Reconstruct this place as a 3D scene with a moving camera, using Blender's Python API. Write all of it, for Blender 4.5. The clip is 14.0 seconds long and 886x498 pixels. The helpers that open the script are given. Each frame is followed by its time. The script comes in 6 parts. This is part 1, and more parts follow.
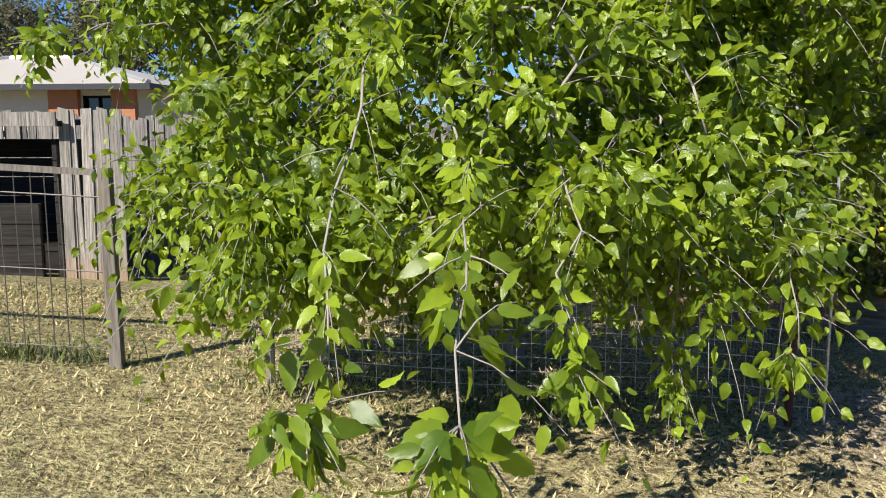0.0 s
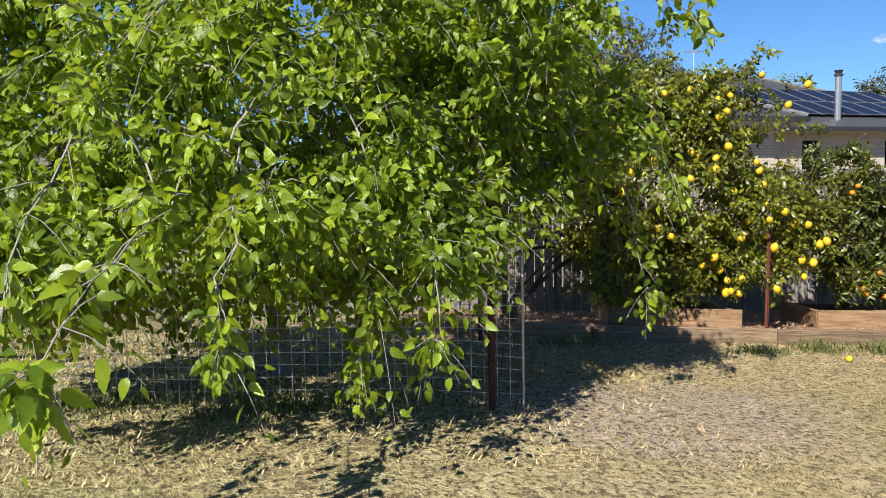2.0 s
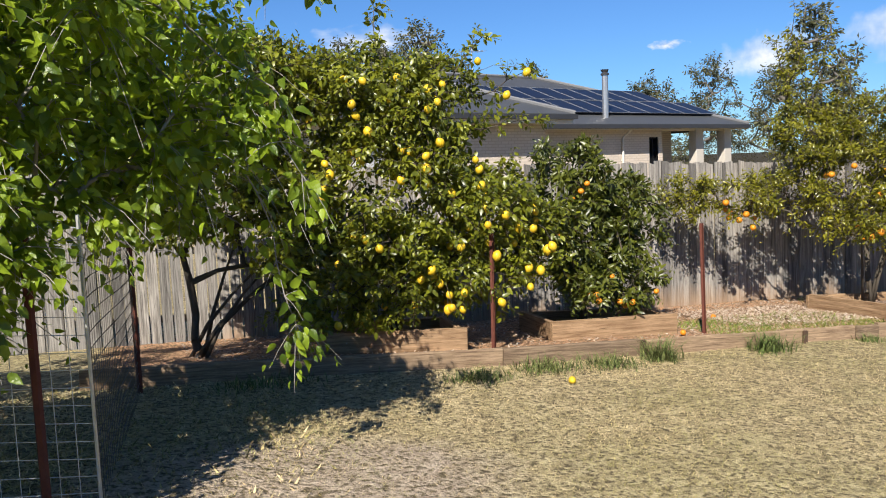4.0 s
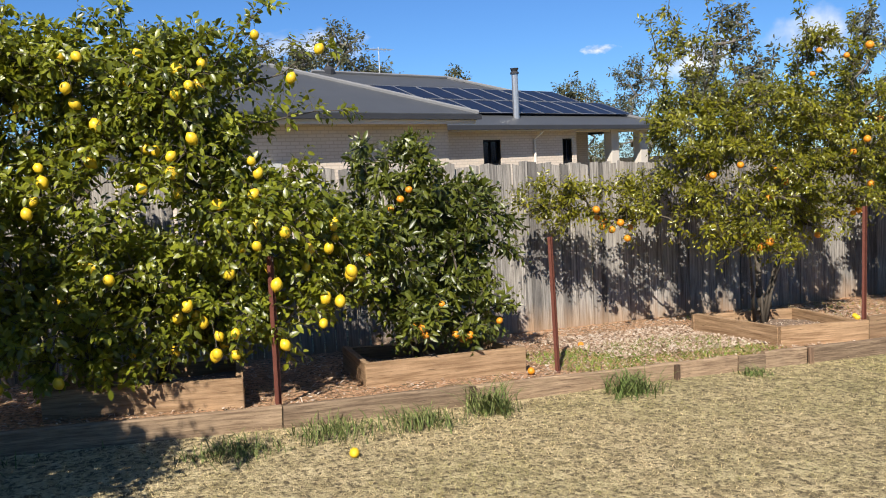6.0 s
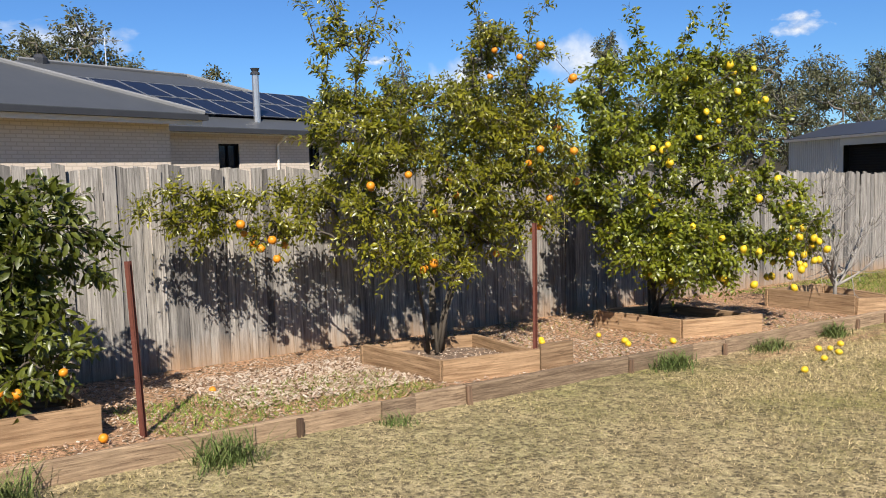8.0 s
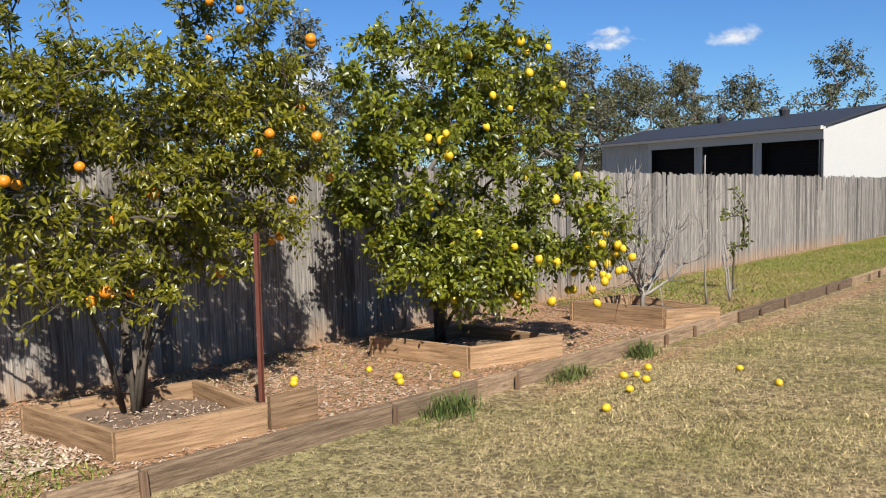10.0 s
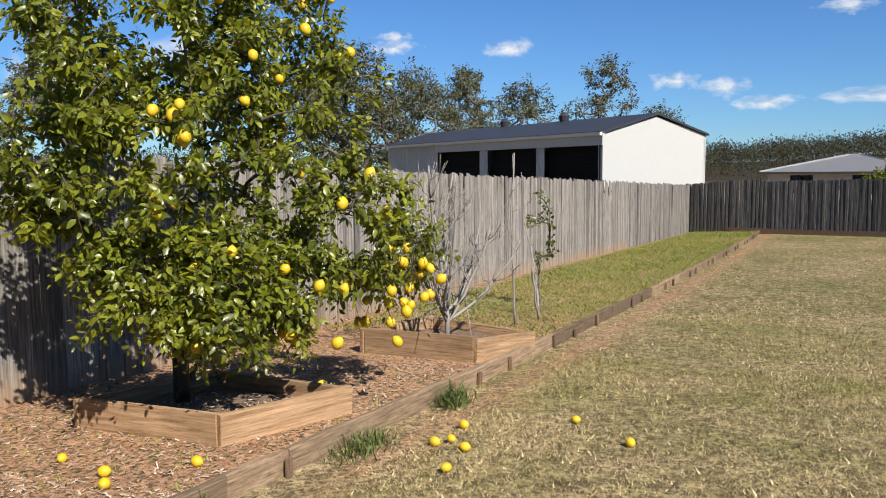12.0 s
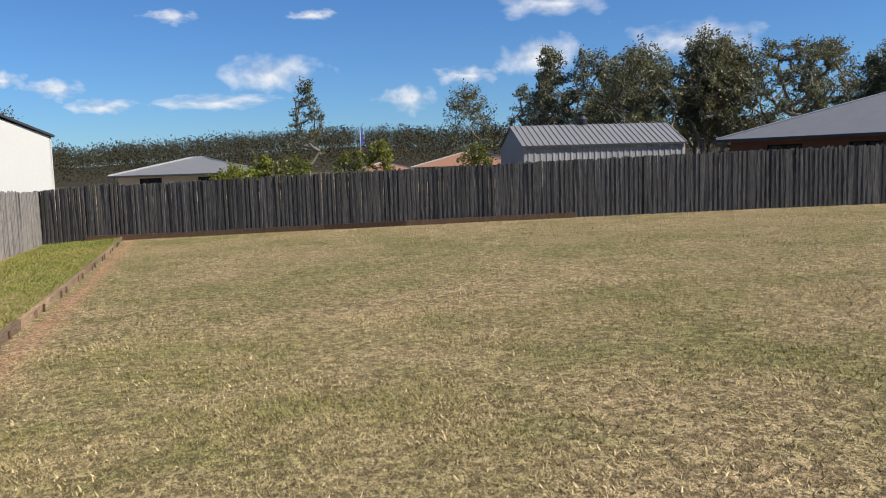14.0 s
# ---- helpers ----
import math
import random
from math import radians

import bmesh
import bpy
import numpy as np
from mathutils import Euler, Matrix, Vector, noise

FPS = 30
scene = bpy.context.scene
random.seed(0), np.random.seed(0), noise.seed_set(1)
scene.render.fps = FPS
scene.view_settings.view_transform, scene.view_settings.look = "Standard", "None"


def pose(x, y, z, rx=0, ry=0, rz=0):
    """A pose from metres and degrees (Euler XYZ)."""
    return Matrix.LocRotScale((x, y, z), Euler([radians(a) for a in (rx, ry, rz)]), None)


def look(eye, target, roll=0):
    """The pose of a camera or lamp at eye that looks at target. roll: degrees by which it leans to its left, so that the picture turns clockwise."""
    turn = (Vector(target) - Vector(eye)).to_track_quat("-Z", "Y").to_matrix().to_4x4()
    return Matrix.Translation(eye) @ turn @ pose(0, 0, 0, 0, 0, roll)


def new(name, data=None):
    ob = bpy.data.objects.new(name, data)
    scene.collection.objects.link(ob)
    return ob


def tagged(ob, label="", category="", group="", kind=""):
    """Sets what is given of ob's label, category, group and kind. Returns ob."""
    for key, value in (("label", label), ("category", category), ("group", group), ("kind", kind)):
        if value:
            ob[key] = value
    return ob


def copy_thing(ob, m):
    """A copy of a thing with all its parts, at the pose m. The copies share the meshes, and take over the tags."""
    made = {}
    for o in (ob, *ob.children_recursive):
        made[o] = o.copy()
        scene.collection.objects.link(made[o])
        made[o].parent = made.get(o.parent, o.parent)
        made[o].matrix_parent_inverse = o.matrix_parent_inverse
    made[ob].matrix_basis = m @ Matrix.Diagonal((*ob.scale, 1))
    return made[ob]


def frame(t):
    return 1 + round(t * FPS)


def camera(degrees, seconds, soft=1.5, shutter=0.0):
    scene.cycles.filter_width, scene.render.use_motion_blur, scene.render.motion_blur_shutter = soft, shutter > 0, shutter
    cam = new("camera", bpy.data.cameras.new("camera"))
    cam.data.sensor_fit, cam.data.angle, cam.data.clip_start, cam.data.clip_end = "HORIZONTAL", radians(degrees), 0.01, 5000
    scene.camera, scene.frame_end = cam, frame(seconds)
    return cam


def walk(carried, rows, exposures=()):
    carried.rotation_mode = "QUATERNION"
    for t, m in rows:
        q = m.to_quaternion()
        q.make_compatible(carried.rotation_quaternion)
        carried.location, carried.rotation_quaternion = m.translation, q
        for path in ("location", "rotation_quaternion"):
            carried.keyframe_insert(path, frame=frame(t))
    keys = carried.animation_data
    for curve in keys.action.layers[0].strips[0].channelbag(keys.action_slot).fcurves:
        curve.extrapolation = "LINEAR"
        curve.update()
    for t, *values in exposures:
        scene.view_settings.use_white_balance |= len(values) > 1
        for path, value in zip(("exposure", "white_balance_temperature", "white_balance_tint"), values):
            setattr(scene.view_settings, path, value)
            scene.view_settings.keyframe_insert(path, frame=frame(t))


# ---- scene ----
cam = camera(57.0, 14.0, soft=1.0)
METRES, EYE, TILT, LEAN, TURN = 11.8, 1.5, 0.0, 0.0, 0.0
ROWS = [
    (0.0, 0.0, 0.0, 0.0, -0.01, -7.87, 0.06),
    (0.5, 0.0164, -0.0215, 0.0017, 1.23, -6.72, 0.62),
    (1.0, 0.0241, -0.0429, 0.0016, 0.75, -5.64, 0.83),
    (1.5, 0.0367, -0.0567, 0.0012, -2.69, -5.15, 1.07),
    (2.0, 0.0645, -0.0613, -0.0034, -8.33, -5.19, 1.08),
    (2.5, 0.091, -0.0436, -0.0066, -14.2, -5.18, 0.89),
    (3.0, 0.117, -0.0221, -0.0033, -18.85, -5.28, 0.69),
    (5.5, 0.2756, 0.0892, -0.0097, -23.54, -5.42, 3.31),
    (6.0, 0.3115, 0.105, -0.0101, -25.96, -5.33, 2.99),
    (6.5, 0.3476, 0.1138, -0.0109, -29.3, -5.25, 2.83),
    (7.0, 0.3826, 0.1293, -0.013, -33.16, -5.35, 2.44),
    (7.5, 0.4185, 0.1361, -0.0139, -37.08, -5.31, 2.04),
    (8.0, 0.4554, 0.1429, -0.0155, -41.18, -5.35, 1.66),
    (8.5, 0.4917, 0.1576, -0.0172, -45.34, -5.38, 1.47),
    (9.0, 0.5315, 0.1669, -0.02, -48.88, -5.37, 1.6),
    (11.5, 0.7033, 0.2642, -0.0283, -61.3, -5.32, 0.68),
    (12.0, 0.7429, 0.2807, -0.0291, -67.82, -5.45, 0.39),
    (12.5, 0.7759, 0.2968, -0.0312, -76.67, -5.75, 0.53),
    (13.0, 0.8094, 0.304, -0.0317, -86.73, -6.1, 0.91),
    (13.5, 0.8404, 0.3142, -0.0316, -98.06, -6.17, 1.35),
    (14.0, 0.8655, 0.3208, -0.0323, -111.6, -6.0, 1.78),
]
walk(cam, [(t, pose(0, 0, EYE, TILT, LEAN, TURN) @ pose(METRES * x, METRES * y, METRES * z, 90 + pitch, roll, yaw)) for t, x, y, z, yaw, pitch, roll in ROWS], exposures=((0.0, 0.98), (7.0, 0.96), (9.5, 0.84), (14.0, 0.82)))

# ---- light: clear sky, afternoon sun from behind the walker ----
SUN = Vector((-0.61, -0.79, 0.87)).normalized()
world = bpy.data.worlds.new("sky")
scene.world = world
world.use_nodes = True
wn = world.node_tree.nodes
sky = wn.new("ShaderNodeTexSky")
sky.sky_type, sky.sun_disc = "NISHITA", False
sky.sun_elevation, sky.sun_rotation = math.asin(SUN.z), math.atan2(SUN.x, SUN.y) % (2 * math.pi)
sky.air_density, sky.dust_density, sky.ozone_density = 1.0, 0.0, 4.0
wn["Background"].inputs["Strength"].default_value = 0.055
deep = wn.new("ShaderNodeMix")
deep.data_type, deep.blend_type = "RGBA", "MULTIPLY"
deep.inputs[0].default_value, deep.inputs[7].default_value = 1.0, (0.50, 0.78, 1.14, 1)
world.node_tree.links.new(sky.outputs[0], deep.inputs[6])
world.node_tree.links.new(deep.outputs[2], wn["Background"].inputs["Color"])
sun = new("sun", bpy.data.lights.new("sun", "SUN"))
sun.data.energy, sun.data.angle, sun.data.color = 5.0, radians(0.53), (1.0, 0.935, 0.84)
sun.matrix_world = look((0, 0, 30), Vector((0, 0, 30)) - SUN)

# ---- materials ----
MATS = {}


class Mat:
    """A small node graph builder round one Principled shader."""

    def __init__(self, name):
        self.m = bpy.data.materials.new(name)
        self.m.use_nodes = True
        self.t = self.m.node_tree
        self.n, self.l = self.t.nodes, self.t.links
        self.b = self.n["Principled BSDF"]
        self.coord = None

    def co(self, scale=(1, 1, 1), kind="Object"):
        if self.coord is None:
            self.coord = self.n.new("ShaderNodeTexCoord")
        mp = self.n.new("ShaderNodeMapping")
        mp.inputs["Scale"].default_value = scale
        self.l.new(self.coord.outputs[kind], mp.inputs["Vector"])
        return mp.outputs[0]

    def world_co(self, scale=(1, 1, 1)):
        g = self.n.new("ShaderNodeNewGeometry")
        mp = self.n.new("ShaderNodeMapping")
        mp.inputs["Scale"].default_value = scale
        self.l.new(g.outputs["Position"], mp.inputs["Vector"])
        return mp.outputs[0]

    def noise(self, vec, scale, detail=4, rough=0.6):
        nz = self.n.new("ShaderNodeTexNoise")
        nz.inputs["Scale"].default_value = scale
        nz.inputs["Detail"].default_value = detail
        nz.inputs["Roughness"].default_value = rough
        self.l.new(vec, nz.inputs["Vector"])
        return nz.outputs["Fac"]

    def ramp(self, fac, stops):
        r = self.n.new("ShaderNodeValToRGB")
        e = r.color_ramp.elements
        while len(e) < len(stops):
            e.new(0.5)
        for el, (p, c) in zip(e, stops):
            el.position = p
            el.color = (*c, 1) if len(c) == 3 else c
        self.l.new(fac, r.inputs[0])
        return r.outputs[0]

    def mix(self, fac, a, b, mode="MIX"):
        x = self.n.new("ShaderNodeMix")
        x.data_type, x.blend_type = "RGBA", mode
        for sock, v in ((x.inputs[0], fac), (x.inputs[6], a), (x.inputs[7], b)):
            if isinstance(v, (int, float)):
                sock.default_value = v
            elif isinstance(v, tuple):
                sock.default_value = (*v, 1)
            else:
                self.l.new(v, sock)
        return x.outputs[2]

    def math(self, op, a, b=0.0):
        x = self.n.new("ShaderNodeMath")
        x.operation = op
        x.use_clamp = True
        for sock, v in zip(x.inputs, (a, b)):
            if isinstance(v, (int, float)):
                sock.default_value = v
            else:
                self.l.new(v, sock)
        return x.outputs[0]

    def rand(self):
        return self.n.new("ShaderNodeObjectInfo").outputs["Random"]

    def island(self):
        return self.n.new("ShaderNodeNewGeometry").outputs["Random Per Island"]

    def bump(self, height, strength=0.3, distance=0.01):
        bp = self.n.new("ShaderNodeBump")
        bp.inputs["Strength"].default_value = strength
        bp.inputs["Distance"].default_value = distance
        self.l.new(height, bp.inputs["Height"])
        self.l.new(bp.outputs[0], self.b.inputs["Normal"])

    def done(self, color, rough=0.8, metal=0.0, spec=0.3):
        if isinstance(color, tuple):
            self.b.inputs["Base Color"].default_value = (*color, 1)
        else:
            self.l.new(color, self.b.inputs["Base Color"])
        self.b.inputs["Roughness"].default_value = rough
        self.b.inputs["Metallic"].default_value = metal
        self.b.inputs["Specular IOR Level"].default_value = spec
        MATS[self.m.name] = self.m
        return self.m


def plain(name, a, b, scale=6.0, rough=0.7, metal=0.0, bump=0.15, spec=0.3):
    k = Mat(name)
    v = k.co()
    n1, n2 = k.noise(v, scale), k.noise(v, scale * 9, 3)
    c = k.mix(n1, a, b)
    c = k.mix(k.math("MULTIPLY", n2, 0.35), c, tuple(x * 0.6 for x in a))
    k.bump(n2, bump, 0.004)
    return k.done(c, rough, metal, spec)


def timber(name, dark, light, stain=None, grain=(60, 60, 2.2), rough=0.85, cracks=0.5, joined=False):
    """Weathered wood, its grain along z of the object (or as the scale says), each piece with a tone of its own."""
    k = Mat(name)
    r = k.island() if joined else k.rand()
    sh = k.n.new("ShaderNodeCombineXYZ")
    for i in range(3):
        k.l.new(k.math("MULTIPLY", r, 1.0), sh.inputs[i])
    ad = k.n.new("ShaderNodeVectorMath")
    ad.operation = "MULTIPLY_ADD"
    k.l.new(sh.outputs[0], ad.inputs[0])
    ad.inputs[1].default_value = (37, 19, 53)
    k.l.new(k.co(grain), ad.inputs[2])
    g = k.noise(ad.outputs[0], 1.0, 6, 0.7)
    ad2 = k.n.new("ShaderNodeVectorMath")
    ad2.operation = "MULTIPLY_ADD"
    k.l.new(sh.outputs[0], ad2.inputs[0])
    ad2.inputs[1].default_value = (11, 7, 23)
    k.l.new(k.co((4, 4, 1.4)), ad2.inputs[2])
    blot = k.noise(ad2.outputs[0], 1.0, 4)
    fg = k.n.new("ShaderNodeVectorMath")
    fg.operation = "MULTIPLY"
    k.l.new(ad.outputs[0], fg.inputs[0])
    fg.inputs[1].default_value = (2.7, 2.7, 2.7)
    crack = k.noise(fg.outputs[0], 1.0, 3, 0.6)
    c = k.ramp(g, ((0.36, dark), (0.63, light)))
    c = k.mix(k.math("MULTIPLY", k.math("SUBTRACT", 0.42, crack), 6.0), c, tuple(q * 0.4 for q in dark))
    mid = tuple((a + b) / 2 * 0.72 for a, b in zip(dark, light))
    c = k.mix(k.math("MULTIPLY", k.math("SUBTRACT", blot, 0.35), 1.3), c, mid)
    tone = k.ramp(r, ((0.0, (0.42, 0.42, 0.43)), (0.25, (0.8, 0.8, 0.8)), (1.0, (1.1, 1.08, 1.05))))
    c = k.mix(1.0, c, tone, "MULTIPLY")
    if stain:
        sx = k.n.new("ShaderNodeSeparateXYZ")
        k.l.new(k.co(), sx.inputs[0])
        h = k.math("ADD", k.math("MULTIPLY", sx.outputs[2], 2.6), k.math("MULTIPLY", k.math("SUBTRACT", blot, 0.3), 1.2))
        c = k.mix(k.math("MULTIPLY", k.math("SUBTRACT", 1.0, h), 0.75), c, stain)
    k.bump(g, cracks, 0.004)
    return k.done(c, rough, 0, 0.2)


def leafy(name, old, young, back, rough=0.42, through_light=0.35, spec=0.5, crinkle=0.15, single=False):
    """Leaf surface: glossy above, lets light through; each leaf has its own tone."""
    k = Mat(name)
    r = k.rand() if single else k.island()
    v = k.co()
    patch = k.noise(v, 1.6, 2)
    f = k.math("ADD", k.math("MULTIPLY", r, 0.95), k.math("MULTIPLY", k.math("SUBTRACT", patch, 0.45), 1.3))
    c = k.ramp(f, ((0.0, old), (0.55, tuple((a + b) / 2 for a, b in zip(old, young))), (1.0, young)))
    vein = k.noise(v, 60, 2)
    c = k.mix(k.math("MULTIPLY", vein, 0.25), c, tuple(x * 0.7 for x in old))
    m = k.done(c, rough, 0, spec)
    k.bump(vein, crinkle, 0.003 if crinkle < 0.3 else 0.012)
    tr = k.n.new("ShaderNodeBsdfTranslucent")
    k.l.new(k.mix(0.5, c, back), tr.inputs[0])
    mx = k.n.new("ShaderNodeMixShader")
    mx.inputs[0].default_value = through_light
    k.l.new(k.b.outputs[0], mx.inputs[1])
    k.l.new(tr.outputs[0], mx.inputs[2])
    k.l.new(mx.outputs[0], k.n["Material Output"].inputs["Surface"])
    return m


def make_ground():
    k = Mat("lawn_and_soil")
    v = k.world_co()
    big, mid, fine, grit = k.noise(v, 0.22, 3), k.noise(v, 1.3, 4), k.noise(v, 9, 5, 0.7), k.noise(v, 60, 3, 0.7)
    straw = k.ramp(fine, ((0.40, (0.161, 0.113, 0.0548)), (0.60, (0.54, 0.409, 0.226))))
    green = k.ramp(fine, ((0.40, (0.0949, 0.0876, 0.0307)), (0.60, (0.336, 0.307, 0.12))))
    lush = k.n.new("ShaderNodeAttribute")
    lush.attribute_name = "lush"
    f = k.math("ADD", k.math("MULTIPLY", k.math("SUBTRACT", mid, 0.42), 2.6), k.math("MULTIPLY", k.math("SUBTRACT", big, 0.44), 3.6))
    f = k.math("ADD", f, k.math("MULTIPLY", lush.outputs["Fac"], 0.8))
    lawn_c = k.mix(f, straw, green)
    lawn_c = k.mix(k.math("MULTIPLY", lush.outputs["Fac"], 0.65), lawn_c, k.ramp(fine, ((0.38, (0.17, 0.175, 0.075)), (0.6, (0.47, 0.46, 0.215)))))
    soil = k.ramp(fine, ((0.3, (0.34, 0.175, 0.09)), (0.7, (0.66, 0.40, 0.24))))
    at = k.n.new("ShaderNodeAttribute")
    at.attribute_name = "soil"
    edge = k.math("ADD", at.outputs["Fac"], k.math("MULTIPLY", k.math("SUBTRACT", mid, 0.5), 0.9))
    pale = k.n.new("ShaderNodeAttribute")
    pale.attribute_name = "pale"
    lawn_c = k.mix(k.math("MULTIPLY", pale.outputs["Fac"], 0.6), lawn_c, k.ramp(fine, ((0.34, (0.329, 0.27, 0.139)), (0.64, (0.584, 0.489, 0.292)))))
    c = k.mix(k.math("MULTIPLY", k.math("SUBTRACT", edge, 0.35), 3.0), lawn_c, soil)
    sand = k.n.new("ShaderNodeAttribute")
    sand.attribute_name = "sand"
    bare = k.math("ADD", sand.outputs["Fac"], k.math("MULTIPLY", k.math("SUBTRACT", mid, 0.5), 1.2))
    c = k.mix(k.math("MULTIPLY", k.math("SUBTRACT", bare, 0.4), 2.5), c, k.ramp(fine, ((0.3, (0.336, 0.263, 0.19)), (0.7, (0.526, 0.438, 0.336)))))
    c = k.mix(k.math("MULTIPLY", k.math("SUBTRACT", grit, 0.38), 1.6), c, (0.0949, 0.073, 0.0438))
    clump = k.noise(v, 28, 3, 0.6)
    c = k.mix(k.math("MULTIPLY", k.math("SUBTRACT", 0.51, clump), 7.0), c, (0.102, 0.0803, 0.0474))
    c = k.mix(k.math("MULTIPLY", k.math("SUBTRACT", 0.5, k.noise(v, 14, 4, 0.7)), 3.5), c, (0.117, 0.0949, 0.0548))
    wf = k.n.new("ShaderNodeAttribute")
    wf.attribute_name = "litter"
    c = k.mix(wf.outputs["Fac"], c, (0.0365, 0.0307, 0.019))
    k.bump(k.math("ADD", k.math("MULTIPLY", clump, 0.7), k.math("MULTIPLY", grit, 0.4)), 1.0, 0.05)
    return k.done(c, 0.95, 0, 0.1)


M_GROUND = make_ground()
M_PALING = timber("weathered_grey_paling", (0.0949, 0.0861, 0.0766), (0.394, 0.369, 0.336), stain=(0.307, 0.19, 0.102))
M_PALINGFAR = timber("weathered_grey_paling_far", (0.0876, 0.0803, 0.073), (0.336, 0.318, 0.292), joined=True)
M_DARKPALE = timber("dark_weathered_paling", (0.014, 0.0135, 0.013), (0.19, 0.182, 0.172))
M_DARKPALEFAR = timber("dark_weathered_paling_far", (0.014, 0.0135, 0.013), (0.19, 0.182, 0.172), joined=True)
M_SLEEPER = timber("treated_pine_sleeper", (0.17, 0.10, 0.052), (0.43, 0.285, 0.165), grain=(2.2, 40, 40), cracks=0.5)
M_OLDSLEEPER = timber("grey_brown_edging", (0.124, 0.0803, 0.0511), (0.365, 0.263, 0.168), grain=(3.5, 70, 70), cracks=0.6)
M_STAKE = timber("dark_brown_peg", (0.0876, 0.0548, 0.0365), (0.219, 0.139, 0.0876))
M_POSTWOOD = timber("grey_post", (0.117, 0.102, 0.0876), (0.292, 0.263, 0.226))
M_DARKTIMBER = timber("black_stained_slab", (0.00876, 0.00803, 0.0073), (0.0401, 0.0365, 0.0328), grain=(1.5, 30, 30))
M_RUST = plain("rusty_steel", (0.073, 0.0204, 0.0131), (0.161, 0.0548, 0.0365), 14, 0.75, 0.2, 0.4)
M_GALV = plain("galvanised_wire", (0.42, 0.42, 0.41), (0.62, 0.62, 0.60), 30, 0.45, 0.7, 0.05)
M_DULLWIRE = plain("dull_dark_steel", (0.073, 0.0657, 0.0584), (0.161, 0.146, 0.131), 30, 0.6, 0.5, 0.05)
M_BARK = plain("grey_brown_bark", (0.0438, 0.035, 0.0263), (0.124, 0.102, 0.0766), 18, 0.9, 0, 0.6)
M_PALEBARK = plain("pale_grey_bark", (0.19, 0.172, 0.15), (0.365, 0.336, 0.299), 16, 0.85, 0, 0.5)
M_GUMBARK = plain("gum_bark", (0.0657, 0.0584, 0.0511), (0.219, 0.197, 0.172), 2, 0.9, 0, 0.4)
M_MULBERRY = leafy("mulberry_leaf", (0.042, 0.085, 0.008), (0.30, 0.40, 0.026), (0.50, 0.60, 0.018), 0.36, 0.44, 0.45, 0.5)
M_MULBERRYLEAF = leafy("mulberry_large_leaf", (0.05, 0.10, 0.009), (0.33, 0.44, 0.03), (0.52, 0.62, 0.018), 0.3, 0.42, 0.5, 0.2, single=True)
M_LEMONLEAF = leafy("lemon_leaf", (0.0336, 0.0521, 0.00672), (0.252, 0.269, 0.0209), (0.402, 0.386, 0.0168), 0.36, 0.36)
M_MANDLEAF = leafy("mandarin_leaf", (0.0307, 0.0438, 0.0073), (0.124, 0.139, 0.0161), (0.234, 0.241, 0.0146), 0.38, 0.28)
M_ORANGELEAF = leafy("orange_leaf", (0.0621, 0.0715, 0.0073), (0.263, 0.245, 0.0182), (0.365, 0.336, 0.0146), 0.3, 0.36)
M_GUMLEAF = leafy("gum_leaf", (0.041, 0.0475, 0.0238), (0.155, 0.155, 0.0776), (0.201, 0.191, 0.0821), 0.5, 0.3, 0.35)
M_WOODSLEAF = leafy("far_woods_leaf", (0.0328, 0.0317, 0.0186), (0.0575, 0.0526, 0.0307), (0.0657, 0.0575, 0.0274), 0.8, 0.2, 0.1)
M_PALMLEAF = leafy("yellow_green_frond", (0.073, 0.0949, 0.0146), (0.219, 0.219, 0.0292), (0.219, 0.219, 0.0219), 0.5, 0.2, 0.3)
M_LEMON = plain("lemon_peel", (0.584, 0.365, 0.0109), (0.628, 0.453, 0.0292), 9, 0.42, 0, 0.12, 0.4)
M_ORANGE = plain("orange_peel", (0.584, 0.182, 0.00876), (0.628, 0.263, 0.0146), 9, 0.45, 0, 0.14, 0.4)
M_ROOF = plain("charcoal_metal_roof", (0.0548, 0.0584, 0.0621), (0.0839, 0.0876, 0.0912), 1.5, 0.5, 0.15, 0.05)
M_ROOFGREY = plain("grey_metal_roof", (0.168, 0.168, 0.172), (0.234, 0.234, 0.234), 1.5, 0.5, 0.2, 0.05)
M_ROOFDARK = plain("dark_shed_roof", (0.0328, 0.0343, 0.0401), (0.0548, 0.0569, 0.0621), 1.5, 0.5, 0.2, 0.05)
M_ROOFTILE = plain("terracotta_tile", (0.219, 0.11, 0.0657), (0.307, 0.168, 0.11), 3, 0.8)
M_CREAMROOF = plain("cream_metal_roof", (0.38, 0.35, 0.307), (0.453, 0.416, 0.365), 2, 0.5)
M_CREAM = plain("cream_render", (0.482, 0.438, 0.38), (0.526, 0.482, 0.423), 2, 0.85)
M_TRIM = plain("cream_painted_trim", (0.589, 0.532, 0.455), (0.664, 0.607, 0.532), 5, 0.6)
M_WHITE = plain("white_painted_steel", (0.423, 0.423, 0.405), (0.465, 0.465, 0.448), 1.2, 0.5, 0, 0.04)
# near-black: shade inside the shed's open bays put into colour; also window frames
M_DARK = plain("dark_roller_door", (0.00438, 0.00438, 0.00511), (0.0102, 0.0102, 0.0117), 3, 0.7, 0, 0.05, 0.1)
M_STEELTUBE = plain("stainless_flue", (0.45, 0.45, 0.44), (0.62, 0.61, 0.60), 8, 0.35, 0.8, 0.05)
M_PANEL = plain("solar_cells", (0.008, 0.010, 0.018), (0.014, 0.016, 0.028), 2, 0.35, 0, 0.0, 0.15)

